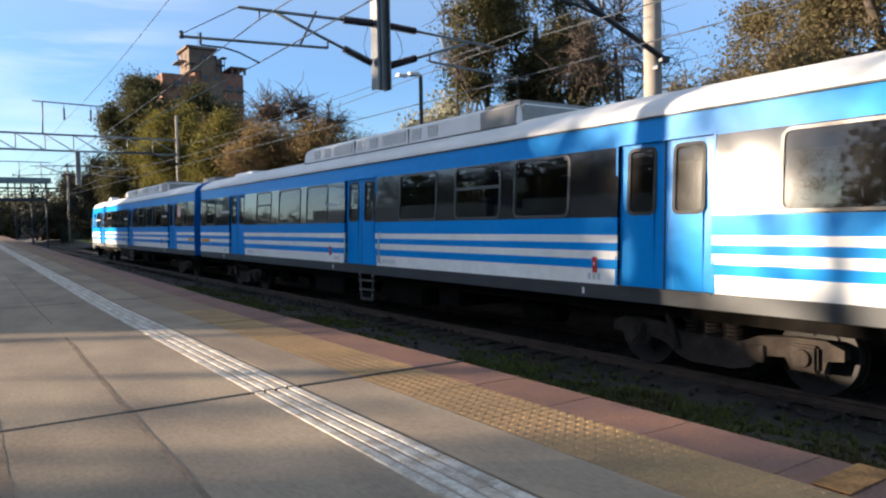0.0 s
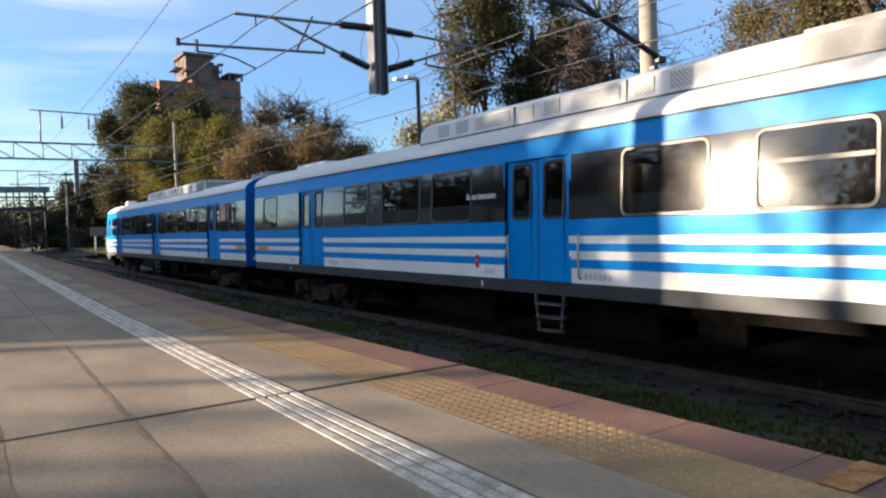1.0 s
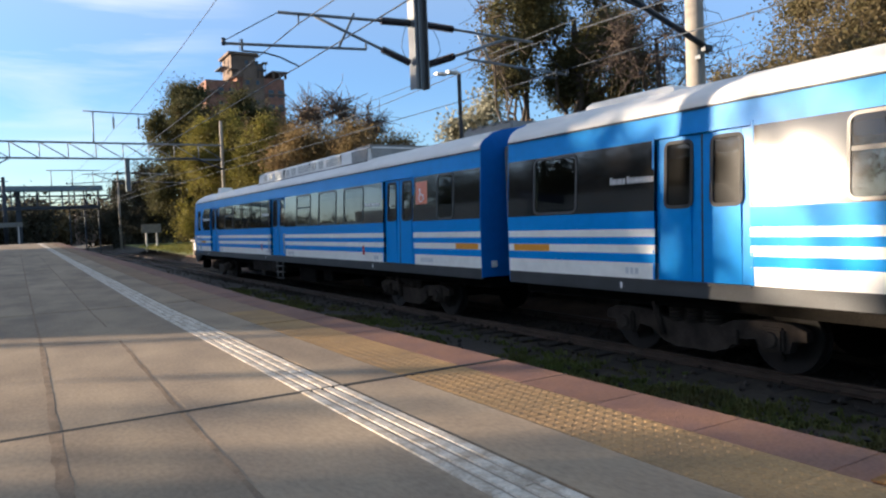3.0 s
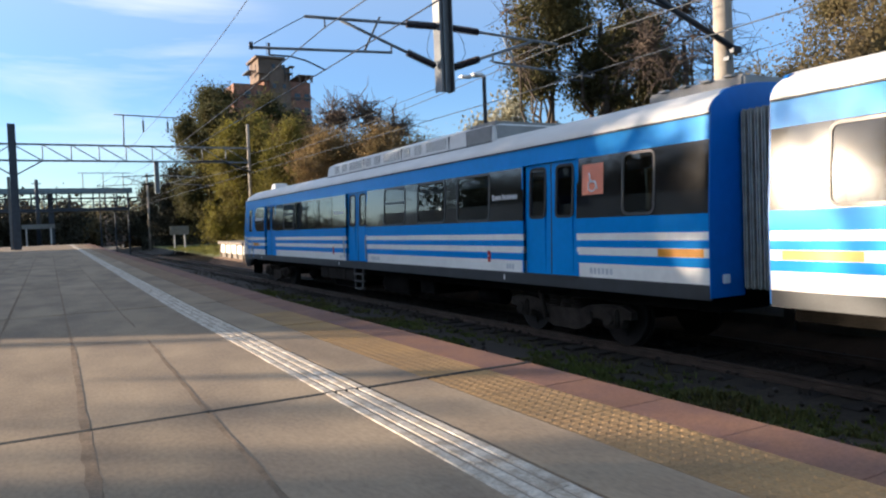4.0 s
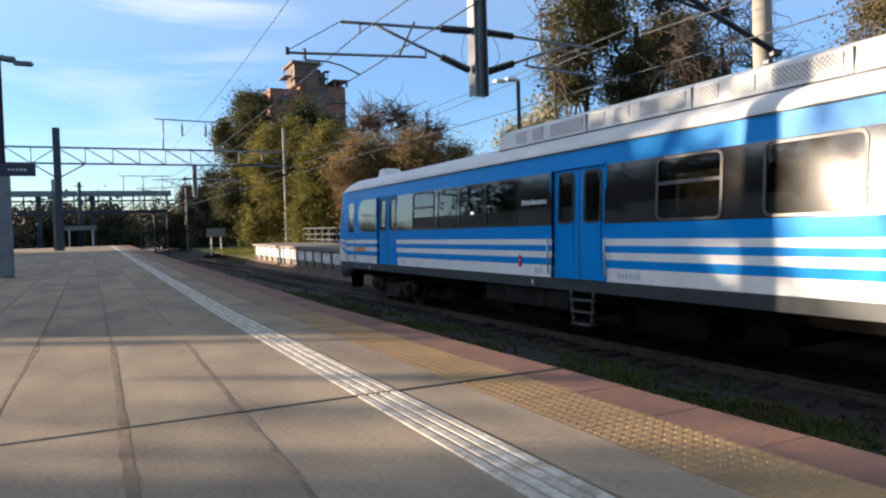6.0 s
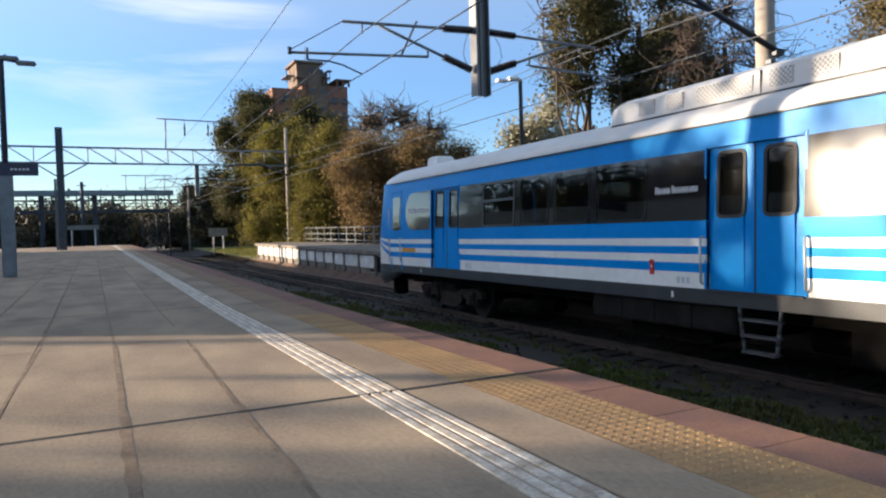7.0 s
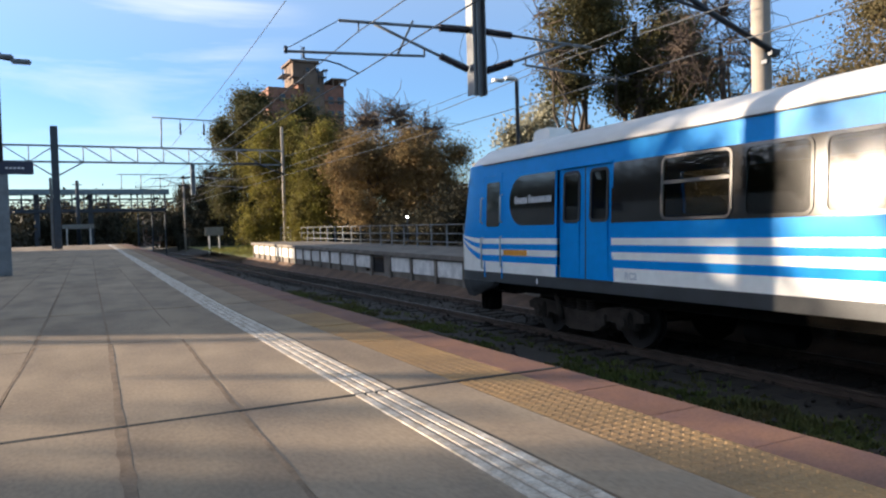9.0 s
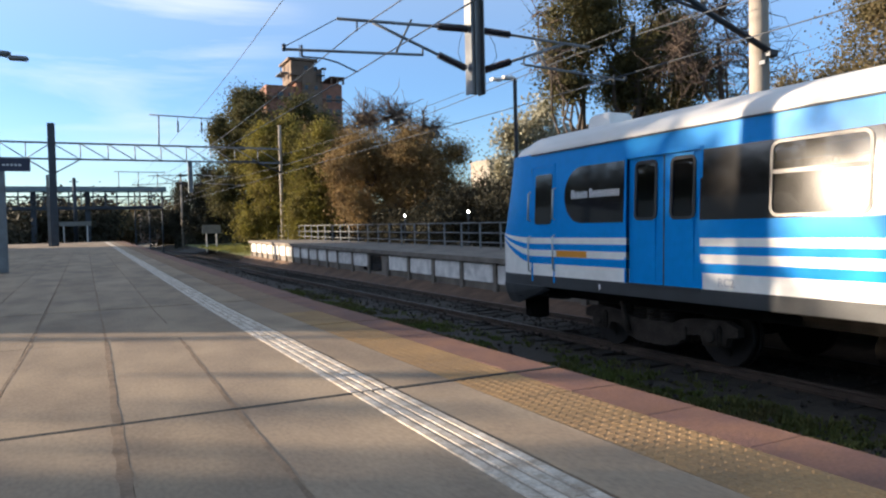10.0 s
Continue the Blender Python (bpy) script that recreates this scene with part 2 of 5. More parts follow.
# ---------------------------------------------------------------- mesh helpers
def part(name, bm, mat, parent=None, label=""):
    """Links a bmesh as one mesh object, under a thing or a part."""
    me = bpy.data.meshes.new(name)
    bm.to_mesh(me)
    bm.free()
    for m in (mat if isinstance(mat, (list, tuple)) else [mat]):
        me.materials.append(m)
    ob = new(name, me)
    if parent is not None:
        ob.parent = parent
    return tagged(ob, label)


def from_data(name, verts, faces, mat, parent=None, smooth=False):
    me = bpy.data.meshes.new(name)
    me.from_pydata(verts, [], faces)
    for m in (mat if isinstance(mat, (list, tuple)) else [mat]):
        me.materials.append(m)
    if smooth:
        me.shade_smooth()
    ob = new(name, me)
    if parent is not None:
        ob.parent = parent
    return ob


def thing(name, label, category, group="", at=None):
    ob = new(name)
    ob.empty_display_size = 0.1
    if at is not None:
        ob.matrix_basis = at
    return tagged(ob, label, category, group)


def box(bm, x0, x1, y0, y1, z0, z1, mat=0, bevel=0.0):
    vs = [bm.verts.new((x, y, z)) for z in (z0, z1) for y in (y0, y1) for x in (x0, x1)]
    fs = [bm.faces.new([vs[i] for i in f]) for f in ((0, 2, 3, 1), (4, 5, 7, 6), (0, 1, 5, 4), (2, 6, 7, 3), (0, 4, 6, 2), (1, 3, 7, 5))]
    for f in fs:
        f.material_index = mat
    if bevel:
        es = list({e for f in fs for e in f.edges})
        bmesh.ops.bevel(bm, geom=es, offset=bevel, segments=2, affect='EDGES', material=-1)
    return bm


def boxed(name, dims, mat, parent=None, label="", bevel=0.0):
    return part(name, box(bmesh.new(), *dims, bevel=bevel), mat, parent, label)


def tube(bm, a, b, r0, r1=None, sides=8, cap=True):
    a, b = Vector(a), Vector(b)
    r1 = r0 if r1 is None else r1
    d = (b - a).normalized()
    u = d.orthogonal().normalized()
    v = d.cross(u)
    ra, rb = [], []
    for i in range(sides):
        w = u * math.cos(math.tau * i / sides) + v * math.sin(math.tau * i / sides)
        ra.append(bm.verts.new(a + w * r0))
        rb.append(bm.verts.new(b + w * r1))
    for i in range(sides):
        j = (i + 1) % sides
        f = bm.faces.new((ra[i], ra[j], rb[j], rb[i]))
        f.smooth = True
    if cap:
        bm.faces.new(ra[::-1])
        bm.faces.new(rb)
    return bm


def rod(name, points, r, mat, parent=None, label="", sides=8):
    bm = bmesh.new()
    pts = [Vector(p) for p in points]
    rings = []
    side = (pts[-1] - pts[0]).orthogonal().normalized()
    for i, p in enumerate(pts):
        d = (pts[min(i + 1, len(pts) - 1)] - pts[max(i - 1, 0)]).normalized()
        u = (side - d * side.dot(d)).normalized()
        v = d.cross(u)
        rings.append([bm.verts.new(p + (u * math.cos(math.tau * k / sides) + v * math.sin(math.tau * k / sides)) * r) for k in range(sides)])
    for a, b in zip(rings, rings[1:]):
        for k in range(sides):
            j = (k + 1) % sides
            bm.faces.new((a[k], a[j], b[j], b[k])).smooth = True
    bm.faces.new(rings[0][::-1])
    bm.faces.new(rings[-1])
    return part(name, bm, mat, parent, label)


def wire(name, points, r, label, sag=0.0):
    """A hanging wire as one curve-like mesh, in short straight lengths."""
    pts = []
    for a, b in zip(points, points[1:]):
        a, b = Vector(a), Vector(b)
        for i in range(12):
            s = i / 12
            pts.append(a.lerp(b, s) - Vector((0, 0, sag * 4 * s * (1 - s))))
    pts.append(Vector(points[-1]))
    ob = rod(name, pts, r, M_DARK_STEEL, sides=5)
    return tagged(ob, label, "overhead wire")


def rise(y):
    """The platforms climb gently away from the camera."""
    return 0.0 if y < 10 else 0.010 * (y - 10)


# ---------------------------------------------------------------- ground and tracks
EDGE_X, RAIL_Z, BED_Z = 2.955, -1.05, -1.215
NEAR_TRACK, FAR_TRACK = 4.60, 8.95

bm = bmesh.new()
xs = [-900, -300, -100, -40, -12, 0, 3, 4, 5, 6, 7, 8, 9, 10, 11, 12, 14, 18, 26, 40, 100, 300, 900]
ys = [-600, -150, -40, -15, -5] + list(range(0, 60, 2)) + [64, 70, 80, 95, 120, 160, 250, 500, 1500]
grid = {}
for i, x in enumerate(xs):
    for j, y in enumerate(ys):
        grid[i, j] = bm.verts.new((x, y, BED_Z + 0.05 * noise.noise((x * 0.7, y * 0.7, 0)) + (0.35 if x > 12 else 0)))
for i in range(len(xs) - 1):
    for j in range(len(ys) - 1):
        bm.faces.new((grid[i, j], grid[i + 1, j], grid[i + 1, j + 1], grid[i, j + 1]))
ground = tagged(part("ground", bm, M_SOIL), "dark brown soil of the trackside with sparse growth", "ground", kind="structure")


def track(x, label):
    t = thing("railway_track", label, "railway track", "railway tracks", pose(x, 0, RAIL_Z))
    for side in (-0.84, 0.84):
        bm = bmesh.new()
        half = [(0.035, 0.0), (0.035, -0.035), (0.009, -0.05), (0.009, -0.115), (0.065, -0.128), (0.065, -0.14)]
        outline = half + [(-x, z) for x, z in half[::-1]]
        a, b = [[bm.verts.new((side + x, y, z)) for x, z in outline] for y in (-30, 110)]
        for i in range(len(a)):
            j = (i + 1) % len(a)
            bm.faces.new((a[i], a[j], b[j], b[i]))
        part("rail", bm, M_RAIL, t)
    me = None
    for i in range(130):
        if me is None:
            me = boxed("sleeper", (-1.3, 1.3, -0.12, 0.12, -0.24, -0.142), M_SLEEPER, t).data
            ob = t.children[-1]
        else:
            ob = new("sleeper", me)
            ob.parent = t
        ob.location = (random.uniform(-0.04, 0.04), -4 + i * 0.62, random.uniform(-0.01, 0.005))
        ob.rotation_euler.z = random.uniform(-0.015, 0.015)
    return t


track(NEAR_TRACK, "worn broad gauge track on old timber sleepers")
track(FAR_TRACK, "rusty broad gauge track under the train")

# loose ballast stones along both tracks
rng = np.random.default_rng(4)
verts, faces = [], []
for k in range(5200):
    tx = (NEAR_TRACK, FAR_TRACK)[k % 2]
    c = np.array([tx + rng.normal(0, 1.15), -2 + 46 * rng.random() ** 1.5, BED_Z + 0.05])
    s = rng.uniform(0.02, 0.055)
    p = c + rng.normal(0, 1, (6, 3)) * 0.15 * s + s * np.array([(1, 0, 0), (-1, 0, 0), (0, 1, 0), (0, -1, 0), (0, 0, 0.8), (0, 0, -0.8)])
    o = len(verts)
    verts += p.tolist()
    faces += [[o + a for a in f] for f in ((0, 2, 4), (2, 1, 4), (1, 3, 4), (3, 0, 4), (2, 0, 5), (1, 2, 5), (3, 1, 5), (0, 3, 5))]
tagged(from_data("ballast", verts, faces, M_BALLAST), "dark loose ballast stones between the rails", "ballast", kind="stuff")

# grass tufts between the tracks and on the verge beyond
verts, faces = [], []


def tuft(x, y, z, size, blades):
    for _ in range(blades):
        a, lean, h = rng.random() * math.tau, rng.uniform(0.1, 0.9), size * rng.uniform(0.5, 1.2)
        w = 0.010 + 0.006 * rng.random()
        dx, dy = math.cos(a), math.sin(a)
        bx, by = x + rng.normal(0, size * 0.45), y + rng.normal(0, size * 0.45)
        o = len(verts)
        verts.extend([(bx - dy * w, by + dx * w, z), (bx + dy * w, by - dx * w, z),
                      (bx + dx * lean * h * 0.5 + dy * w * 0.7, by + dy * lean * h * 0.5 - dx * w * 0.7, z + h * 0.6),
                      (bx + dx * lean * h * 0.5 - dy * w * 0.7, by + dy * lean * h * 0.5 + dx * w * 0.7, z + h * 0.6),
                      (bx + dx * lean * h, by + dy * lean * h, z + h * 0.85)])
        faces.extend([(o, o + 1, o + 2, o + 3), (o + 3, o + 2, o + 4)])


for k in range(5200):
    y = 1 + 26 * rng.random() ** 1.2
    x = 6.40 + rng.normal(0, 0.45)
    thick = noise.noise((x * 1.1, y * 0.55, 3)) + 0.4 * noise.noise((x * 3.1, y * 2.1, 9))
    if thick > -0.28:
        tuft(x, y, BED_Z, rng.uniform(0.04, 0.08) + 0.09 * max(0.0, thick), 9)
tagged(from_data("grass", verts, faces, M_GRASS), "patchy short green grass between the two tracks", "grass", kind="stuff")
verts, faces = [], []
for k in range(1800):
    x, y = rng.uniform(10.6, 19), rng.uniform(54, 78)
    tuft(x, y, -0.66 + 0.02 * (x - 10.5) + 0.012 * (y - 53.4), rng.uniform(0.15, 0.32), 7)
# lighter copy of the grass: low sun on the verge is put into the colour
M_VERGE_GRASS = leaf_material("sunlit_verge_grass", (0.19, 0.21, 0.05), (0.20, 0.17, 0.06))
tagged(from_data("verge_grass", verts, faces, M_VERGE_GRASS), "sunlit green grass verge beyond the old platform", "grass", kind="stuff")
bm = bmesh.new()
bm2 = [bm.verts.new(v) for v in ((10.5, 53.4, -0.70), (20, 53.4, -0.50), (26, 90, -0.10), (10.5, 90, -0.25))]
bm.faces.new(bm2)
# turf brightened likewise for the sunlight on it
M_VERGE = material("sunlit_verge_turf", (0.20, 0.21, 0.055), 0.95, vary=0.4, scale=0.8, bump=0.6)
tagged(part("verge", bm, M_VERGE), "low grassy verge beside the track", "ground", kind="structure")

# ---------------------------------------------------------------- platforms (bodies)
bm = bmesh.new()
prof = [-14, 10, 66]
for a, b in zip(prof, prof[1:]):
    za, zb = rise(a) - 0.03, rise(b) - 0.03
    vs = [bm.verts.new(v) for v in ((-16, a, -1.5), (EDGE_X - 0.02, a, -1.5), (EDGE_X - 0.02, b, -1.5), (-16, b, -1.5),
                                    (-16, a, za), (EDGE_X - 0.02, a, za), (EDGE_X - 0.02, b, zb), (-16, b, zb))]
    for f in ((3, 2, 1, 0), (4, 5, 6, 7), (1, 2, 6, 5), (0, 4, 7, 3), (0, 1, 5, 4), (2, 3, 7, 6)):
        bm.faces.new([vs[i] for i in f])
platform = tagged(part("platform", bm, M_CONCRETE_DARK), "long concrete station platform with joints and tactile strips", "platform", kind="structure")

OPP_X = 10.75
bm = bmesh.new()
for a, b in ((-14, 10), (10, 53.0)):
    for x0, x1, z0, z1 in ((OPP_X + 0.12, 15.0, -1.5, -0.16), (OPP_X - 0.06, 15.0, -0.16, 0.0)):
        za, zb = rise(a), rise(b)
        vs = [bm.verts.new(v) for v in ((x0, a, z0), (x1, a, z0), (x1, b, z0), (x0, b, z0), (x0, a, z1 + za), (x1, a, z1 + za), (x1, b, z1 + zb), (x0, b, z1 + zb))]
        if z0 > -1:
            for v, d in zip(vs[:4], (za, za, zb, zb)):
                v.co.z += d
        for f in ((3, 2, 1, 0), (4, 5, 6, 7), (1, 2, 6, 5), (0, 4, 7, 3), (0, 1, 5, 4), (2, 3, 7, 6)):
            bm.faces.new([vs[i] for i in f])
old_platform = tagged(part("old_platform", bm, M_WALL), "old concrete platform with a weathered overhanging edge", "platform", kind="structure")


def platform_panels():
    y = 52.6
    while y > -3:
        L = 1.65 if y > 34 else 2.1
        zt = rise(y) - 0.20
        if not 27.2 < y < 29.6:
            boxed("panel", (OPP_X + 0.06, OPP_X + 0.119, y - L + 0.12, y - 0.12, zt - 0.58, zt - 0.03), M_PANEL, old_platform, bevel=0.01)
        boxed("pier", (OPP_X + 0.02, OPP_X + 0.119, y - 0.10, y + 0.10, zt - 0.9, zt + 0.03), M_WALL, old_platform)
        y -= L
    # no hole in the wall: a dark plate paints the shaded opening
    boxed("opening", (OPP_X + 0.10, OPP_X + 0.118, 27.3, 29.4, -0.72, -0.08), M_WINDOW_DARK, old_platform, "dark plate painting the shade of an opening under the platform")


platform_panels()
bm = bmesh.new()
prev = None
for k in range(60):
    y = -4 + k
    wob = 0.10 * noise.noise((y * 0.8, 0, 5))
    cur = [bm.verts.new(v) for v in ((9.95 + wob, y, BED_Z - 0.03), (10.35 + wob, y, -1.08 + wob), (OPP_X + 0.125, y, -0.95 + rise(y) * 0.6 + 0.5 * wob))]
    if prev:
        for i in range(2):
            bm.faces.new((prev[i], prev[i + 1], cur[i + 1], cur[i])).smooth = True
    prev = cur
M_BANK = material("reddish_earth", (0.13, 0.075, 0.045), 0.95, vary=0.5, scale=1.5, bump=0.8, bump_scale=10)
tagged(part("earth_bank", bm, M_BANK), "low reddish earth bank against the old platform", "ground", kind="structure")


def fence():
    f = thing("metal_fence", "grey tubular metal fence along the old platform", "fence")
    y0, y1, n = 57.5, 12.0, 30
    post = None
    for i in range(n):
        y = y0 + (y1 - y0) * i / (n - 1)
        z = rise(y)
        boxed("post", (14.0 - 0.03, 14.0 + 0.03, y - 0.03, y + 0.03, z - 0.2, z + 1.05), M_GREY_STEEL, f)
        if i < n - 1:
            yb = y0 + (y1 - y0) * (i + 1) / (n - 1)
            for h in (1.02, 0.62, 0.25):
                rod("bar", [(14.0, y, z + h), (14.0, yb, rise(yb) + h)], 0.027, M_STEEL, f)


fence()


# ---------------------------------------------------------------- overhead line
def insulator(name, a, b, parent):
    bm = bmesh.new()
    a, b = Vector(a), Vector(b)
    tube(bm, a, b, 0.045)
    n = 13
    for i in range(n):
        p = a.lerp(b, (i + 0.5) / n)
        q = a.lerp(b, (i + 0.95) / n)
        tube(bm, p, q, 0.078, 0.062, 10)
    part(name, bm, M_CERAMIC, parent, "dark ribbed insulator")


def cantilever(parent, s, mid):
    """One bracket arm for the contact wire on either side of the drop post at mid."""
    X = lambda x: mid + s * (6.78 - x) * 1.035
    Y = 0.0
    rod("top_tube", [(X(6.0), Y, 4.77), (X(4.06), Y, 4.70)], 0.030, M_GREY_STEEL, parent)
    insulator("insulator", (X(6.62), Y, 4.79), (X(6.0), Y, 4.77), parent)
    insulator("insulator", (X(6.58), Y, 4.02), (X(6.0), Y, 4.23), parent)
    rod("bracket_tube", [(X(6.0), Y, 4.23), (X(4.72), Y, 4.70)], 0.030, M_GREY_STEEL, parent)
    rod("register_tube", [(X(5.68), Y, 4.20), (X(3.12), Y, 4.07)], 0.026, M_GREY_STEEL, parent)
    rod("strut", [(X(5.68), Y, 4.20), (X(5.68), Y, 4.33)], 0.02, M_GREY_STEEL, parent)
    rod("strut", [(X(5.14), Y, 4.17), (X(5.47), Y, 4.84)], 0.022, M_GREY_STEEL, parent)
    rod("stay_wire", [(X(4.06), Y, 4.70), (X(3.12), Y, 4.11)], 0.008, M_DARK_STEEL, parent)
    rod("clamp", [(X(3.42), Y, 3.97), (X(3.42), Y, 4.17)], 0.022, M_DARK_STEEL, parent)
    rod("steady_arm", [(X(3.42), Y, 3.97), (X(3.80), Y, 3.97), (X(4.05), Y, 3.92), (X(4.40), Y, 3.78)], 0.015, M_DARK_STEEL, parent)
    rod("hanger", [(X(4.42), Y, 4.70), (X(4.42), Y, 4.52)], 0.015, M_DARK_STEEL, parent)
    rod("jumper_wire", [(X(6.50), -0.06, 4.72), (X(6.40), -0.10, 4.50), (X(6.36), -0.10, 4.28), (X(6.46), -0.06, 4.10)], 0.006, M_DARK_STEEL, parent)
    rod("end_fitting", [(X(3.12), Y, 4.04), (X(3.12), Y, 4.16)], 0.035, M_DARK_STEEL, parent)


def portal(y, dz, left_post, mid, right_post, label, finial):
    """A catenary portal: posts, lattice beam, drop post and two bracket arms."""
    p = thing("catenary_portal", label, "catenary portal", "catenary portals", pose(0, y, dz))
    zt, zb = (6.82, 5.76) if finial else (7.9, 6.9)
    bm = bmesh.new()
    outline = [(6.64, -0.13), (6.665, -0.13), (6.665, -0.02), (6.77, -0.02), (6.77, -0.05), (6.81, -0.05), (6.81, -0.02), (6.915, -0.02), (6.915, -0.13), (6.94, -0.13),
               (6.94, 0.13), (6.915, 0.13), (6.915, 0.01), (6.665, 0.01), (6.665, 0.13), (6.64, 0.13)]
    a, b = [[bm.verts.new((x + mid - 6.79, y, z)) for x, y in outline] for z in (3.52, zb)]
    for i in range(len(a)):
        j = (i + 1) % len(a)
        bm.faces.new((a[i], a[j], b[j], b[i]))
    bm.faces.new(a[::-1])
    bm.faces.new(b)
    part("drop_post", bm, M_GREY_STEEL if finial else M_STEEL, p, "galvanised drop post")
    for s in (1, -1):
        cantilever(p, s, mid)
    x0, x1 = left_post, right_post
    for z in (zt, zb):
        boxed("chord", (x0, x1, -0.06, 0.06, z - 0.06, z + 0.06), M_GREY_STEEL, p)
    n = 9
    for i in range(n):
        xa, xb = x0 + (x1 - x0) * i / n, x0 + (x1 - x0) * (i + 1) / n
        rod("upright", [(xa, 0, zb), (xa, 0, zt)], 0.035, M_GREY_STEEL, p)
        if i == 0:
            rod("diagonal", [(xa, 0, zt), (xb, 0, zb)], 0.035, M_GREY_STEEL, p)
            rod("knee_brace", [(xa, 0, 4.75), (xb, 0, zb)], 0.045, M_GREY_STEEL, p)
        else:
            rod("diagonal", [(xa, 0, zt), (xb, 0, zb)], 0.035, M_GREY_STEEL, p)
    if finial:
        x = left_post
        boxed("chord", (-14, x, -0.06, 0.06, zt - 0.06, zt + 0.06), M_GREY_STEEL, p)
        boxed("chord", (-14, x, -0.06, 0.06, zb - 0.06, zb + 0.06), M_GREY_STEEL, p)
        for i in range(8):
            xa, xb = x - 1.5 * i, x - 1.5 * (i + 1)
            rod("upright", [(xb, 0, zb), (xb, 0, zt)], 0.035, M_GREY_STEEL, p)
            rod("diagonal", [(xa, 0, zt if i % 2 == 0 else zb), (xb, 0, zb if i % 2 == 0 else zt)], 0.035, M_GREY_STEEL, p)
        rod("knee_brace", [(x, 0, 4.75), (x - 1.5, 0, zb)], 0.045, M_GREY_STEEL, p)
        boxed("post", (x - 0.22, x + 0.22, -0.22, 0.22, -0.2, 8.1), M_DARK_STEEL, p, "dark upright steel post", bevel=0.02)
        boxed("post", (x - 0.40, x - 0.24, -0.1, 0.1, -0.2, 4.7), M_STEEL, p, "pale conduit beside the post")
        rod("finial", [(4.85, 0, zt), (4.90, 0, 8.93)], 0.05, M_GREY_STEEL, p)
        rod("crossbar", [(4.3, 0, 8.95), (8.7, 0, 8.86)], 0.045, M_GREY_STEEL, p)
        for x in (6.15, 7.75):
            rod("link", [(x, 0, 8.9), (x, 0, 8.6)], 0.02, M_DARK_STEEL, p)
            insulator("insulator", (x, 0, 8.6), (x, 0, 7.8), p)
    else:
        bm = bmesh.new()
        tube(bm, (x0, 0, -0.1), (x0, 0, 8.3), 0.25, 0.19, 16)
        part("post", bm, M_POLE, p)
    bm = bmesh.new()
    thick = 0.13 if finial else 0.255
    tube(bm, (x1, 0, -1.3), (x1, 0, 8.6), thick, thick * 0.84, 20)
    post = part("post", bm, M_POLE, p, "round pale concrete pole")
    rod("knee_brace", [(x1 + 0.12, -thick - 0.03, 4.98), (x1 - 1.95, -0.10, 5.84), (x1 - 4.3, -0.05, zb)], 0.075, M_DARK_STEEL, p)
    if not finial:
        boxed("clamp", (x1 - 0.06, x1 + 0.24, -thick - 0.10, -thick + 0.06, 4.90, 5.06), M_DARK_STEEL, p, bevel=0.01)
        boxed("step_bolt", (x1 - 0.20, x1 - 0.12, -thick - 0.06, -thick + 0.10, 4.70, 4.79), M_DARK_STEEL, post)
        for dx in (-0.42, 0.05):
            rod("strut", [(x1 - 1.95, -0.10, 5.84), (x1 - 1.95 + dx, -0.05, zb)], 0.03, M_STEEL, p)
        rod("tie_tube", [(x1 - 1.95, -0.10, 5.80), (x1 - 3.0, -0.10, 5.98), (x1 - 5.4, -0.08, 6.15)], 0.04, M_DARK_STEEL, p)
    return p


portal(12.27, 0.085, -2.0, 6.975, 15.04, "catenary portal with a galvanised drop post and bracket arms", False)
portal(53.5, 0.43, -1.75, 6.86, 13.36, "distant dark lattice catenary portal across the tracks", True)

for x in (4.51, 9.44):
    wire("contact_wire", [(x, -30, 3.87), (x, 12.27, 3.87), (x - 0.1, 53.5, 4.2), (x - 0.1, 100, 4.6)], 0.011, "dark contact wire over the track")
    wire("messenger_wire", [(x, -30, 4.64), (x, 12.27, 4.61), (x - 0.1, 53.5, 4.95), (x - 0.1, 100, 5.4)], 0.011, "dark messenger wire over the track", sag=0.35)
wire("feeder_wire", [(5.0, -30, 7.6), (5.0, 12.27, 7.6), (6.15, 53.5, 8.2), (6.15, 110, 8.6)], 0.012, "thin feeder wire high above the track", sag=0.3)
wire("feeder_wire", [(13.4, -30, 6.4), (13.4, 12.27, 6.4), (13.4, 53.5, 6.8)], 0.012, "thin feeder wire beside the poles", sag=0.3)


# ---------------------------------------------------------------- the train
HALF, Z0, ZT = 1.55, 0.09, 2.32
DOOR_W, DOOR_T = 1.47, 1.98


def side_wall(bm, s, ya, yb, doors, windows, sidefn):
    """A painted side as cells; openings are left out. y runs back from the cab door; s is the side."""
    ys = sorted({ya, yb, *[y for d in doors for y in (d, d + DOOR_W)], *[y for w in windows for y in w[:2]]})
    zs = sorted({-0.11, Z0, 0.31, 0.44, 0.56, 0.67, 0.78, 1.02, 1.97, DOOR_T, ZT, *[z for w in windows for z in w[2:4]]})
    cache = {}

    def v(y, z, d=0.0):
        k = (y, z, d)
        if k not in cache:
            cache[k] = bm.verts.new((s * (HALF - d), -y, z))
        return cache[k]

    def cell(y, z):
        if any(d < y < d + DOOR_W for d in doors) and Z0 < z < DOOR_T:
            return None
        if any(w[0] < y < w[1] and w[2] < z < w[3] for w in windows):
            return None
        return sidefn(y, z)
    for y0, y1 in zip(ys, ys[1:]):
        for z0, z1 in zip(zs, zs[1:]):
            c = cell((y0 + y1) / 2, (z0 + z1) / 2)
            if c is None:
                continue
            q = [v(y0, z0), v(y1, z0), v(y1, z1), v(y0, z1)]
            f = bm.faces.new(q if s < 0 else q[::-1])
            f.material_index = c


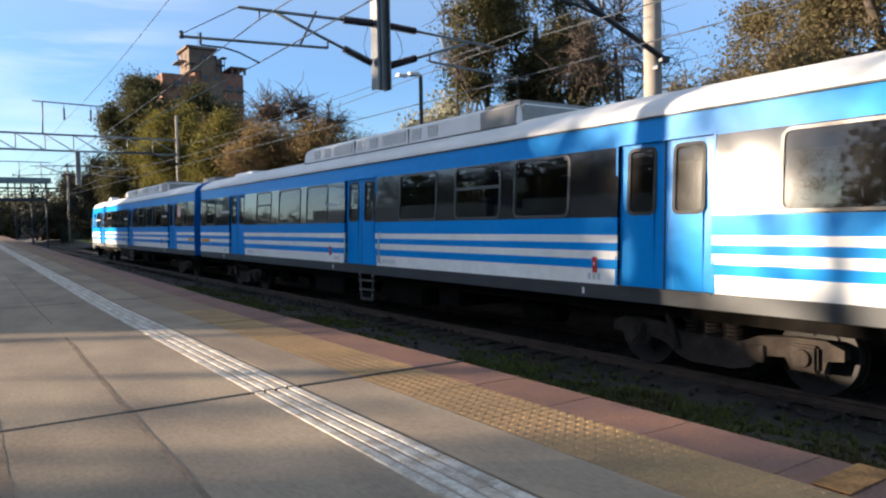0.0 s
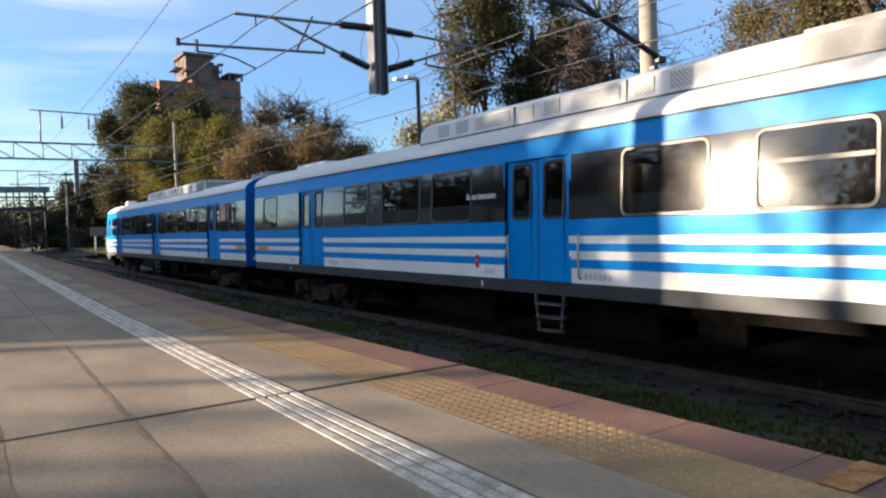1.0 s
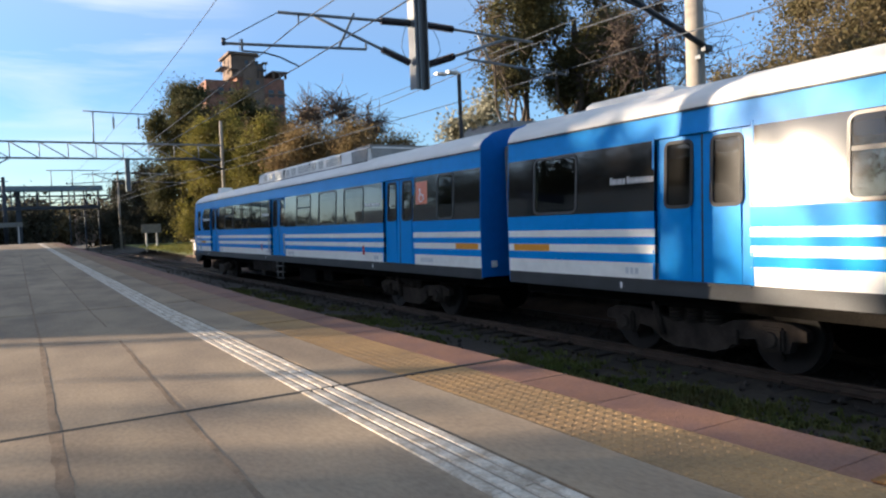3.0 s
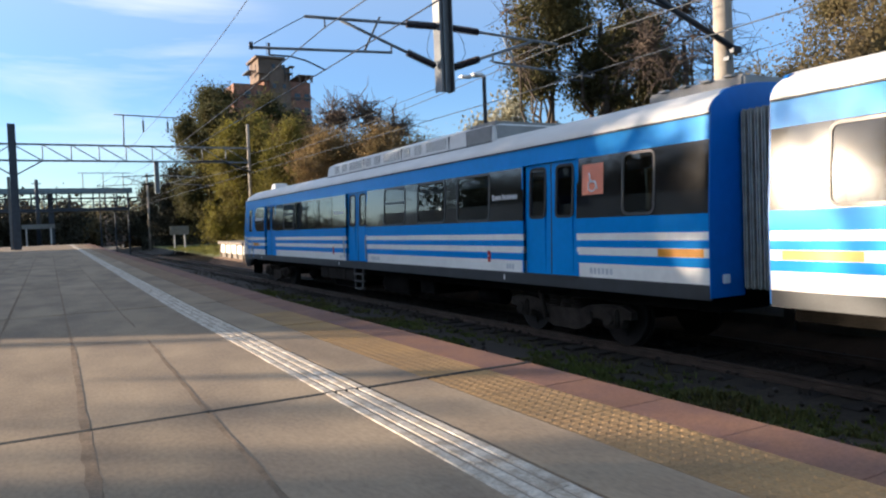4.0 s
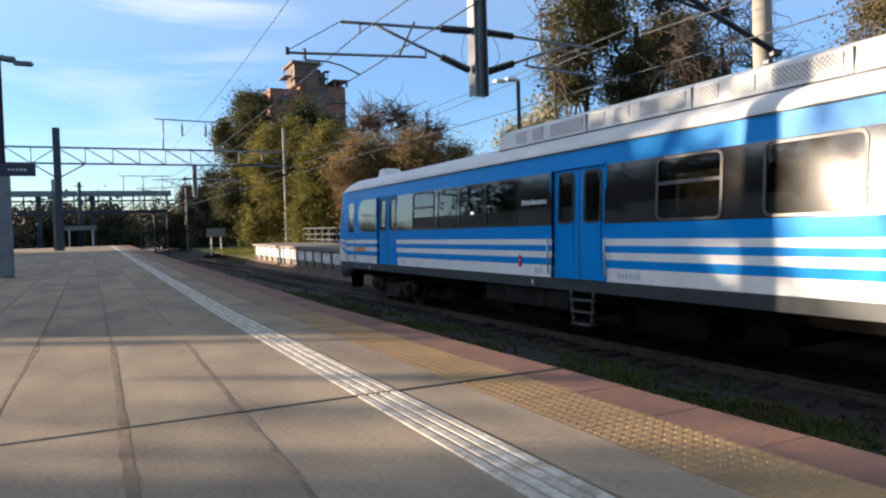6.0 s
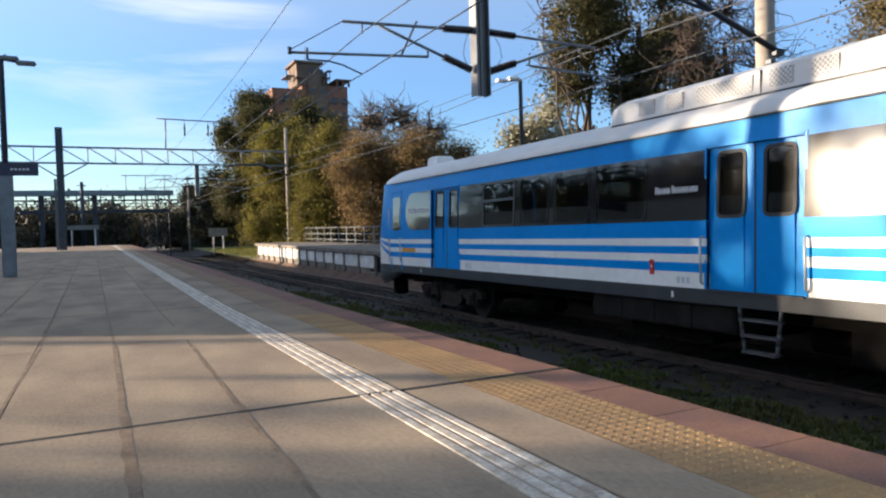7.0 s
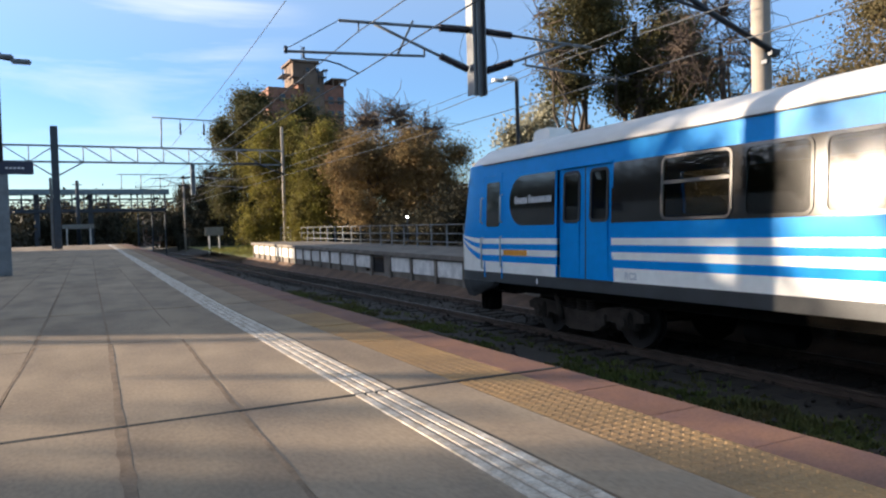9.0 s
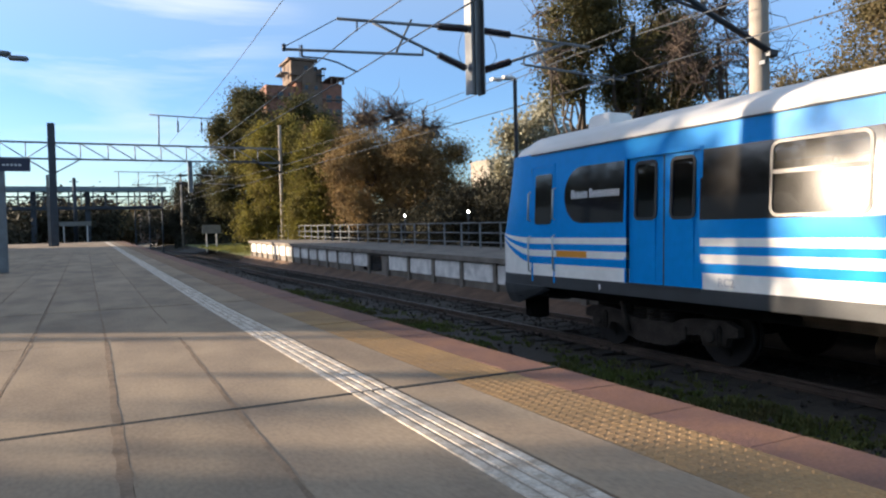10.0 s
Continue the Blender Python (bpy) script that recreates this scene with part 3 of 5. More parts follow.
def rounded(bm, x, y0, y1, z0, z1, r, t, mat=0):
    """A thin upright plate with rounded corners, facing -x, t thick."""
    pts = []
    for cy, cz, a0 in ((y1 - r, z1 - r, 0), (y0 + r, z1 - r, 90), (y0 + r, z0 + r, 180), (y1 - r, z0 + r, 270)):
        for k in range(5):
            a = radians(a0 + 22.5 * k)
            pts.append((cy + r * math.cos(a), cz + r * math.sin(a)))
    fr = [bm.verts.new((x, p[0], p[1])) for p in pts]
    bk = [bm.verts.new((x + t, p[0], p[1])) for p in pts]
    f = bm.faces.new(fr[::-1])
    f.material_index = mat
    f = bm.faces.new(bk)
    f.material_index = mat
    for i in range(len(pts)):
        j = (i + 1) % len(pts)
        f = bm.faces.new((fr[i], fr[j], bk[j], bk[i]))
        f.material_index = mat


def ring(bm, x, y0, y1, z0, z1, r, w, t):
    """A rounded window frame."""
    def loop(d, xx):
        out = []
        rr = max(r - d, 0.01)
        for cy, cz, a0 in ((y1 - d - rr, z1 - d - rr, 0), (y0 + d + rr, z1 - d - rr, 90), (y0 + d + rr, z0 + d + rr, 180), (y1 - d - rr, z0 + d + rr, 270)):
            for k in range(5):
                a = radians(a0 + 22.5 * k)
                out.append(bm.verts.new((xx, cy + rr * math.cos(a), cz + rr * math.sin(a))))
        return out
    a, b, c, d = loop(0, x + t), loop(0, x), loop(w, x), loop(w, x + t)
    n = len(a)
    for p, q in ((a, b), (b, c), (c, d)):
        for i in range(n):
            j = (i + 1) % n
            bm.faces.new((p[i], q[i], q[j], p[j]))


def loft(bm, sections, mats):
    """Skins between like-numbered sections."""
    rows = [[bm.verts.new(p) for p in s] for s in sections]
    for a, b in zip(rows, rows[1:]):
        for i in range(len(a) - 1):
            f = bm.faces.new((a[i], a[i + 1], b[i + 1], b[i]))
            f.material_index = mats(i)
    return rows


def name_bars(name, size, at, mat, parent, label):
    """The operator's mark as two rows of plain upright bars."""
    bm = bmesh.new()
    x = 0.0
    for n in (6, 10):
        for k in range(n):
            w = (0.46 if k == 0 else 0.40) * size
            h = (0.70 if k == 0 else 0.52) * size
            box(bm, x, x + w * 0.36, 0, h, 0, 0.002)
            box(bm, x + w * 0.62, x + w * 0.92, 0, h, 0, 0.002)
            x += w + 0.13 * size
        x += 0.24 * size
    bm.transform(at)
    return part(name, bm, mat, parent, label)


def text_part(name, words, size, at, mat, parent, label):
    cu = bpy.data.curves.new(name, 'FONT')
    cu.body, cu.size, cu.extrude = words, size, 0.002
    cu.offset = 0.004
    tmp = new("tmp", cu)
    dg = bpy.context.evaluated_depsgraph_get()
    me = bpy.data.meshes.new_from_object(tmp.evaluated_get(dg))
    bpy.data.objects.remove(tmp)
    me.materials.clear()
    me.materials.append(mat)
    ob = new(name, me)
    ob.parent = parent
    ob.matrix_basis = at
    return tagged(ob, label)


def bars(name, y, z, n, w, h, parent, mat=None):
    bm = bmesh.new()
    for i in range(n):
        yy = y + i * w * 1.5
        box(bm, -HALF - 0.003, -HALF - 0.001, -yy - w, -yy, z, z + h)
    return part(name, bm, mat or M_FAINT, parent, "small unreadable grey marking")


def door(car, y):
    """A pair of sliding leaves, set a little into the side."""
    for k in range(2):
        y0 = -(y + DOOR_W * (k + 1) / 2)
        y1 = y0 + DOOR_W / 2
        bm = bmesh.new()
        wy0, wy1, wz0, wz1 = y0 + 0.16, y1 - 0.16, 1.07, 1.90
        x = -HALF + 0.05
        for d in ((y0, wy0, Z0, DOOR_T), (wy1, y1, Z0, DOOR_T), (wy0, wy1, Z0, wz0), (wy0, wy1, wz1, DOOR_T)):
            box(bm, x, x + 0.04, d[0] + 0.002, d[1] - 0.002, d[2], d[3])
        leaf = part("door_leaf", bm, M_BLUE, car, "blue sliding door leaf")
        bm = bmesh.new()
        ring(bm, x - 0.008, wy0 - 0.03, wy1 + 0.03, wz0 - 0.03, wz1 + 0.03, 0.10, 0.045, 0.02)
        part("gasket", bm, M_RUBBER, leaf)
        part("pane", box(bmesh.new(), x + 0.012, x + 0.022, wy0, wy1, wz0, wz1), M_GLASS, leaf)
    bm = bmesh.new()
    ya, yb = -(y + DOOR_W), -y
    for d in ((ya - 0.04, ya, Z0, DOOR_T + 0.05), (yb, yb + 0.04, Z0, DOOR_T + 0.05), (ya, yb, DOOR_T, DOOR_T + 0.05)):
        box(bm, -HALF - 0.012, -HALF + 0.05, *d, bevel=0.006)
    part("door_surround", bm, M_BLUE, car)
    boxed("door_seal", (-HALF + 0.046, -HALF + 0.052, -(y + DOOR_W / 2) - 0.012, -(y + DOOR_W / 2) + 0.012, Z0, DOOR_T), M_RUBBER, car)
    boxed("sill", (-HALF - 0.02, -HALF + 0.10, ya, yb, Z0 - 0.03, Z0), M_SKIRT, car)


def grab_rail(car, y, z0, z1):
    rod("grab_rail", [(-HALF, -y, z0), (-HALF - 0.05, -y, z0 + 0.02), (-HALF - 0.05, -y, z1 - 0.02), (-HALF, -y, z1)], 0.017, M_RAILING, car, "pale metal grab rail")


def build_car(doors, windows, ya, yb, cab, ac, ladder, ovals, reds, label):
    car = thing("train_car", label, "train car", "cars of the train")

    def paint(y, z):
        if z < Z0:
            return 2
        if 0.09 < z < 0.31 or 0.44 < z < 0.56 or 0.67 < z < 0.78:
            return 1
        if 1.02 < z < 1.97 and ovals[0] < y < ovals[1]:
            return 3
        return 0
    wins = [(a, b, 1.07, 1.92) for a, b, k in windows]
    bm = bmesh.new()
    for s in (-1, 1):
        side_wall(bm, s, ya, yb, doors, wins, paint)
    body = part("body", bm, [M_BLUE, M_WHITE, M_SKIRT, M_BAND], car)
    so = body.modifiers.new("thickness", 'SOLIDIFY')
    so.thickness, so.offset = 0.06, -1
    # roof
    bm = bmesh.new()
    arc = [(-HALF - 0.01, ZT - 0.03), (-HALF - 0.02, ZT + 0.02)] + [(-HALF * math.cos(radians(a)), ZT + 0.03 + 0.43 * math.sin(radians(a))) for a in range(6, 175, 8)] + [(HALF + 0.02, ZT + 0.02), (HALF + 0.01, ZT - 0.03)]
    loft(bm, [[(x, -y, z) for x, z in arc] for y in (ya, yb)], lambda i: 0)
    roof = part("roof", bm, M_ROOF, car, "white curved roof")
    roof.data.shade_smooth()
    boxed("gutter", (-HALF - 0.028, -HALF + 0.005, -yb, -ya, ZT - 0.035, ZT - 0.012), M_SKIRT, car)
    # floor, lining, ends
    boxed("floor", (-HALF + 0.07, HALF - 0.07, -yb + 0.05, -ya - 0.05, -0.02, 0.07), M_UNDER, car)
    boxed("ceiling", (-HALF + 0.07, HALF - 0.07, -yb + 0.05, -ya - 0.05, 2.18, 2.24), M_INNER, car)
    for y in (ya + 0.03, yb - 0.09) if not cab else (yb - 0.09, ya + 1.6):
        boxed("bulkhead", (-HALF + 0.07, HALF - 0.07, -y - 0.05, -y, 0.07, 2.3), M_INNER, car)
    for a, b, k in windows:
        y0, y1 = -b, -a
        bm = bmesh.new()
        ring(bm, -HALF - 0.012, y0 - 0.035, y1 + 0.035, 1.035, 1.955, 0.12, 0.038, 0.03)
        fr = part("window_frame", bm, M_FRAME if k else M_BAND, car, "rounded metal window frame" if k else "")
        if k == 2:
            boxed("transom", (-HALF - 0.012, -HALF + 0.02, y0 + 0.01, y1 - 0.01, 1.55, 1.60), M_FRAME, fr)
        part("pane", box(bmesh.new(), -HALF + 0.004, -HALF + 0.014, y0 + 0.001, y1 - 0.001, 1.071, 1.919), M_GLASS, fr)
        part("pane", box(bmesh.new(), HALF - 0.014, HALF - 0.004, y0 + 0.001, y1 - 0.001, 1.071, 1.919), M_GLASS, car)
        # a pair of seat backs below the window
        for k2 in range(2):
            yy = y0 + (y1 - y0) * (0.2 + 0.5 * k2)
            boxed("seat", (-HALF + 0.10, -0.45, yy, yy + 0.09, 0.45, 1.12), M_SEAT, car, bevel=0.02)
    for d in doors:
        door(car, d)
    # roof equipment
    for a, b, x0, x1, z1 in ac:
        bm = bmesh.new()
        secs = []
        ends = ((a, 0.0), (a + 0.06, 0.80), (a + 0.22, 1.0), (b - 0.22, 1.0), (b - 0.07, 0.90), (b - 0.02, 0.60), (b, 0.0)) if b - a > 3 else ((a, 0.0), (a + 0.06, 0.9), (a + 0.14, 1.0), (b - 0.14, 1.0), (b - 0.06, 0.9), (b, 0.0))
        for y, k in ends:
            z = 2.55 + (z1 - 2.55) * k
            c = 0.20 if b - a > 3 else 0.07
            secs.append([(x0 - 0.02, -y, 2.45), (x0 + 0.02, -y, z - 0.4 * c * k), (x0 + c, -y, z), (x1 - c, -y, z), (x1 - 0.02, -y, z - 0.4 * c * k), (x1 + 0.02, -y, 2.45)])
        loft(bm, secs, lambda i: 0)
        unit = part("roof_unit", bm, M_ROOF, car, "long white rooftop air conditioning housing")
        if b - a > 3:
            # dark strips along the foot of the housing paint the shadow line there
            for s in (-1, 1):
                xa, xb = sorted((s * (x1 + 0.026), s * (x1 - 0.02)))
                boxed("base_gap", (xa, xb, -b + 0.06, -a - 0.06, 2.58, 2.625), M_SKIRT, unit, "dark strip painting the shadow gap under the housing")
            # grey box added over the last stretch, darker than the white housing
            boxed("fan_cowl", (x0 - 0.012, x1 + 0.012, -b - 0.015, -b + 1.15, 2.50, z1 + 0.012), M_HATCH, unit, "grey box added over the end of the housing", bevel=0.10)
            y, k = a + 0.7, 0
            while y < b - 2.2:
                w = (0.34, 0.34, 0.95)[k % 3]
                boxed("vent", (x0 - 0.008, x0 + 0.03, -y - w, -y, 2.68, z1 - 0.12), M_VENT, unit)
                if k % 3 == 2:
                    boxed("seam", (x0 - 0.010, x0 + 0.03, -y - w - 0.135, -y - w - 0.12, 2.63, z1 - 0.09), M_SKIRT, unit)
                y, k = y + w + 0.26, k + 1
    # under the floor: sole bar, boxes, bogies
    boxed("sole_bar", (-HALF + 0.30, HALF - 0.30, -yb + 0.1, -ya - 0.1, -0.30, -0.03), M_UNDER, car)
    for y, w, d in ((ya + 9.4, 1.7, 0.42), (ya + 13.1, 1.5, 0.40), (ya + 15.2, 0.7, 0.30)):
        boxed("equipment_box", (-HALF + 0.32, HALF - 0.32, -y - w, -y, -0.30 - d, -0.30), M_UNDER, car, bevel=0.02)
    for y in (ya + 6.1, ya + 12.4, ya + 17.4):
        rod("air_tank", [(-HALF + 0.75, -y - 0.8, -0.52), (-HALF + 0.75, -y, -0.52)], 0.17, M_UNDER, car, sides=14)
    wheels = []
    for yc in (ya + 2.75 if cab else ya + 3.6, yb - 3.45):
        bm = bmesh.new()
        half = [(0.0, -0.50), (0.42, -0.50), (0.62, -0.42), (1.02, -0.38), (1.42, -0.38), (1.62, -0.46), (1.62, -0.58), (1.44, -0.60), (1.40, -0.74), (1.02, -0.76), (0.96, -0.62),
                (0.74, -0.64), (0.52, -0.80), (0.30, -0.86), (0.0, -0.86)]
        outline = half + [(-p, q) for p, q in half[-2:0:-1]]
        for s in (-1, 1):
            fa, fb = [[bm.verts.new((s * x, -yc + p, q)) for p, q in outline] for x in (1.04, 1.17)]
            bm.faces.new(fa)
            bm.faces.new(fb[::-1])
            for i in range(len(outline)):
                j = (i + 1) % len(outline)
                bm.faces.new((fa[i], fa[j], fb[j], fb[i]))
            for w in (-1.2, 1.2):
                box(bm, *sorted((s * 1.00, s * 1.24)), -yc + w - 0.16, -yc + w + 0.16, -0.74, -0.44, bevel=0.03)
                tube(bm, (s * 1.22, -yc + w, -0.59), (s * 1.28, -yc + w, -0.59), 0.11, 0.09, 12)
            for w in (-0.30, 0.0, 0.30):
                for i in range(5):
                    tube(bm, (s * 1.12, -yc + w, -0.50 + 0.05 * i), (s * 1.12, -yc + w, -0.475 + 0.05 * i), 0.105, sides=10)
            tube(bm, (s * 1.22, -yc + 0.48, -0.72), (s * 1.22, -yc + 0.62, -0.26), 0.045, sides=8)
            box(bm, *sorted((s * 1.17, s * 1.21)), -yc - 0.72, -yc - 0.50, -0.72, -0.52, bevel=0.01)
        box(bm, -1.1, 1.1, -yc - 0.3, -yc + 0.3, -0.62, -0.30)
        bogie_frame = part("bogie", bm, M_BOGIE, car, "grimy bogie frame with springs and axle boxes")
        for w in (-1.2, 1.2):
            bm = bmesh.new()
            tube(bm, (-1.0, 0, 0), (1.0, 0, 0), 0.08, sides=10)
            for s in (-1, 1):
                tube(bm, (s * 0.78, 0, 0), (s * 0.91, 0, 0), 0.46, sides=28)
                tube(bm, (s * 0.74, 0, 0), (s * 0.78, 0, 0), 0.49, sides=28)
                for k in range(6):
                    a = math.tau * k / 6
                    tube(bm, (s * 0.915, 0.27 * math.cos(a), 0.27 * math.sin(a)), (s * 0.935, 0.27 * math.cos(a), 0.27 * math.sin(a)), 0.05, sides=8)
            ws = part("wheelset", bm, M_WHEEL, bogie_frame, "worn steel wheels on one axle")
            ws.location = (0, -yc + w, RAIL_Z + 0.46)
            wheels.append(ws)
    for y in ladder:
        bm = bmesh.new()
        for yy, dy in ((y, 0.07), (y + 0.62, -0.07)):
            for i in range(4):
                ya2, yb2 = yy + dy * i / 4, yy + dy * (i + 1) / 4
                tube(bm, (-HALF + 0.02, -ya2, -0.10 - 0.145 * i), (-HALF + 0.01, -yb2, -0.10 - 0.145 * (i + 1)), 0.026, sides=6)
        for z, k in ((-0.26, 0.02), (-0.46, 0.045), (-0.665, 0.065)):
            box(bm, -HALF - 0.04, -HALF + 0.10, -y - 0.62 + k, -y - k, z - 0.014, z + 0.014)
        part("step_ladder", bm, M_LADDER, car, "metal step ladder under the door")
        grab_rail(car, y - 0.58, 0.16, 0.80)
        grab_rail(car, y + 1.00, 0.16, 0.80)
    for y in ladder if cab else ():
        case = boxed("equipment_case", (-HALF + 0.10, -0.4, -y + 0.12, -y + 3.10, -0.50, -0.125), M_CASE, car, "long dark equipment case beside the ladder", bevel=0.02)
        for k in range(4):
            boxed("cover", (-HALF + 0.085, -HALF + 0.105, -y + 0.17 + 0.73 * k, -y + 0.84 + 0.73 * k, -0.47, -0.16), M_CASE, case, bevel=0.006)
    for y in reds:
        m = boxed("marker", (-HALF - 0.02, -HALF, -y - 0.085, -y, 0.25, 0.47), M_REDBOX, car, "small red marker box", bevel=0.006)
        boxed("dot", (-HALF - 0.024, -HALF - 0.02, -y - 0.06, -y - 0.03, 0.36, 0.39), M_TEXT, m)
    for d in doors:
        boxed("data_plate", (-HALF - 0.004, -HALF - 0.001, -d + 0.62, -d + 0.66, -0.06, 0.03), M_TEXT, car)
        if d == 0.0:
            text_part("lettering", "RC2", 0.15, Matrix.Translation((-HALF - 0.004, -(d + DOOR_W + 0.30), 0.145)) @ Euler((math.pi / 2, 0, -math.pi / 2)).to_matrix().to_4x4(), M_FAINT, car, "faint grey lettering")
        else:
            bars("lettering", d + DOOR_W + 0.30, 0.15, 6, 0.06, 0.09, car)
            bars("lettering", d - 0.55, 0.15, 3, 0.06, 0.09, car)
    return car, wheels


FONT_AT = lambda y, z: Matrix.Translation((-HALF - 0.004, -y, z)) @ Euler((math.pi / 2, 0, -math.pi / 2)).to_matrix().to_4x4()

D1 = (0.0, 8.68, 17.32)
W1 = [(2.60, 3.80, 2), (4.05, 4.95, 0), (5.15, 6.15, 0), (6.35, 7.50, 0), (11.35, 12.50, 2), (13.20, 14.45, 1), (15.02, 16.2, 1), (19.86, 20.45, 1)]
car1, wheels1 = build_car(D1, W1, -2.62, 21.40, True,
                          [(6.3, 15.9, -1.16, 1.16, 3.02), (-2.02, -1.36, -0.66, -0.10, 2.98)], (9.2,), (1.5, 21.35), (7.6, 16.15),
                          "blue and white electric train end car with driver's cab")
C2 = 22.29
D2 = (C2 + 3.32, C2 + 11.80, C2 + 20.05)
W2 = [(C2 + a, C2 + b, k) for a, b, k in ((0.75, 1.75, 1), (5.96, 7.10, 2), (7.75, 9.20, 1), (9.66, 10.86, 1), (14.3, 15.60, 1), (16.25, 17.50, 2), (17.9, 19.1, 1), (22.4, 23.6, 1))]
car2, wheels2 = build_car(D2, W2, C2, C2 + 24.7, False,
                          [(C2 + 8.7, C2 + 17.6, -1.16, 1.16, 3.02), (C2 + 0.9, C2 + 2.9, -0.55, 0.55, 2.88)], (C2 + 12.5,), (C2 + 0.05, C2 + 24.65), (C2 + 11.0, C2 + 19.6),
                          "blue and white electric train car with dark windows")


def cab_end():
    """The raked blue nose with a white lower part, side door and oval black window band."""
    rows = []
    zz = [-0.11, Z0, 0.31, 0.44, 0.56, 0.67, 0.78, 1.02, 1.5, 1.97, 2.2, ZT]
    bm = bmesh.new()
    for back, inset in ((2.62, 0.0), (2.86, 0.0), (3.10, 0.005), (3.34, 0.02), (3.58, 0.06), (3.76, 0.15), (3.88, 0.34), (3.95, 0.68), (3.97, 1.0), (3.97, HALF)):
        sec = []
        for z in zz:
            lean = max(0, z - 0.6) * 0.20 * min(1, (back - 2.62) / 1.2)
            s = min(1, max(0, (back - 2.62) / 1.15)) ** 1.5
            zs = z + (0.88 - z) * s * 0.9 if 0.3 < z < 0.9 else z
            sec.append((-HALF + inset, back - lean, zs))
        rows.append(sec)

    def m(i):
        z = (zz[i] + zz[i + 1]) / 2
        return 2 if z < Z0 else 1 if z < 0.31 or 0.44 < z < 0.56 or 0.67 < z < 0.78 else 0
    mirrored = [[(-x, y, z) for x, y, z in s] for s in rows[::-1]]
    loft(bm, rows + mirrored[1:], m)
    nose = part("cab_nose", bm, [M_BLUE, M_WHITE, M_SKIRT], car1, "raked blue driver's cab front")
    nose.data.shade_smooth()
    bm = bmesh.new()
    secs = []
    for back, k, inset in ((2.62, 1.0, 0.0), (2.90, 0.97, 0.01), (3.14, 0.88, 0.04), (3.32, 0.68, 0.12), (3.44, 0.38, 0.32), (3.50, 0.12, 0.60), (3.52, 0.0, 0.8)):
        secs.append([(-(HALF - inset) * math.cos(radians(a)), back, ZT - 0.02 + (0.50 * k) * math.sin(radians(a))) for a in range(0, 181, 9)])
    loft(bm, secs, lambda i: 0)
    cap = part("roof_cap", bm, M_ROOF, car1)
    cap.data.shade_smooth()
    # windscreen
    bm = bmesh.new()
    box(bm, -1.15, 1.15, 3.70, 3.78, 1.15, 2.05, bevel=0.02)
    ws = part("windscreen", bm, M_BAND, car1)
    # oval black band with lettering
    bm = bmesh.new()
    pts = []
    for k in range(13):
        a = radians(90 + 15 * k)
        pts.append((1.10 - 0.47 * math.cos(a) * 1.0, 1.50 + 0.475 * math.sin(a)))
    pts += [(0.05, 1.02), (0.05, 1.97)]
    fr = [bm.verts.new((-HALF - 0.006, y, z)) for y, z in pts]
    bk = [bm.verts.new((-HALF, y, z)) for y, z in pts]
    bm.faces.new(fr)
    for i in range(len(pts)):
        j = (i + 1) % len(pts)
        bm.faces.new((fr[j], fr[i], bk[i], bk[j]))
    part("oval_window_band", bm, M_BAND, car1, "black oval window panel behind the cab")
    # cab side door with its window and rails
    bm = bmesh.new()
    for d in ((1.86, 1.90, -0.02, 2.10), (2.54, 2.58, -0.02, 2.10), (1.90, 2.54, 2.06, 2.10)):
        box(bm, -HALF - 0.012, -HALF + 0.01, *d)
    part("cab_door_frame", bm, M_BLUE, car1)
    bm = bmesh.new()
    rounded(bm, -HALF - 0.006, 1.94, 2.46, 1.02, 1.92, 0.06, 0.006)
    part("cab_door_window", bm, M_BAND, car1)
    boxed("cab_door_gap", (-HALF - 0.004, -HALF - 0.001, 2.54, 2.60, Z0, 2.06), M_SKIRT, car1)
    grab_rail(car1, -2.62, 0.15, 0.80)
    grab_rail(car1, -1.85, 0.20, 0.82)
    grab_rail(car1, -2.62, 1.10, 1.62)
    grab_rail(car1, -1.85, 1.10, 1.65)
    # coupler and lifeguards
    bm = bmesh.new()
    box(bm, -0.15, 0.15, 3.6, 4.4, -0.55, -0.30, bevel=0.03)
    part("coupler", bm, M_UNDER, car1)
    bm = bmesh.new()
    secs = []
    for back, inset in ((2.2, 0.0), (3.20, 0.01), (3.56, 0.06), (3.74, 0.15), (3.86, 0.34), (3.93, 0.68), (3.95, HALF)):
        low = -0.16 - 0.30 * min(1, (back - 2.2) / 0.7)
        secs.append([(-HALF + inset, back, -0.10), (-HALF + inset + 0.02, back - 0.02, (low - 0.1) / 2), (-HALF + inset + 0.08, back - 0.08, low)])
    other = [[(-x, y, z) for x, y, z in s] for s in secs[::-1]]
    loft(bm, secs + other[1:], lambda i: 0)
    apron = part("apron", bm, M_SKIRT, car1, "dark grey front apron")
    so = apron.modifiers.new("thickness", 'SOLIDIFY')
    so.thickness = 0.03
    bm = bmesh.new()
    box(bm, -1.20, -0.90, 2.95, 3.38, -0.78, -0.38, bevel=0.03)
    box(bm, -1.24, -1.20, 3.08, 3.22, -0.74, -0.52, bevel=0.01)
    part("lifeguard", bm, M_UNDER, car1)
    boxed("apron_vent", (-HALF + 0.02, -HALF + 0.06, 2.95, 3.16, -0.34, -0.24), M_UNDER, car1)
    name_bars("lettering", 0.21, Matrix.Translation((-HALF - 0.010, 1.36, 1.44)) @ Euler((math.pi / 2, 0, -math.pi / 2)).to_matrix().to_4x4() @ Matrix.Diagonal((0.66, 1.0, 1.0, 1.0)), M_TEXT, car1, "white lettering on the black panel")


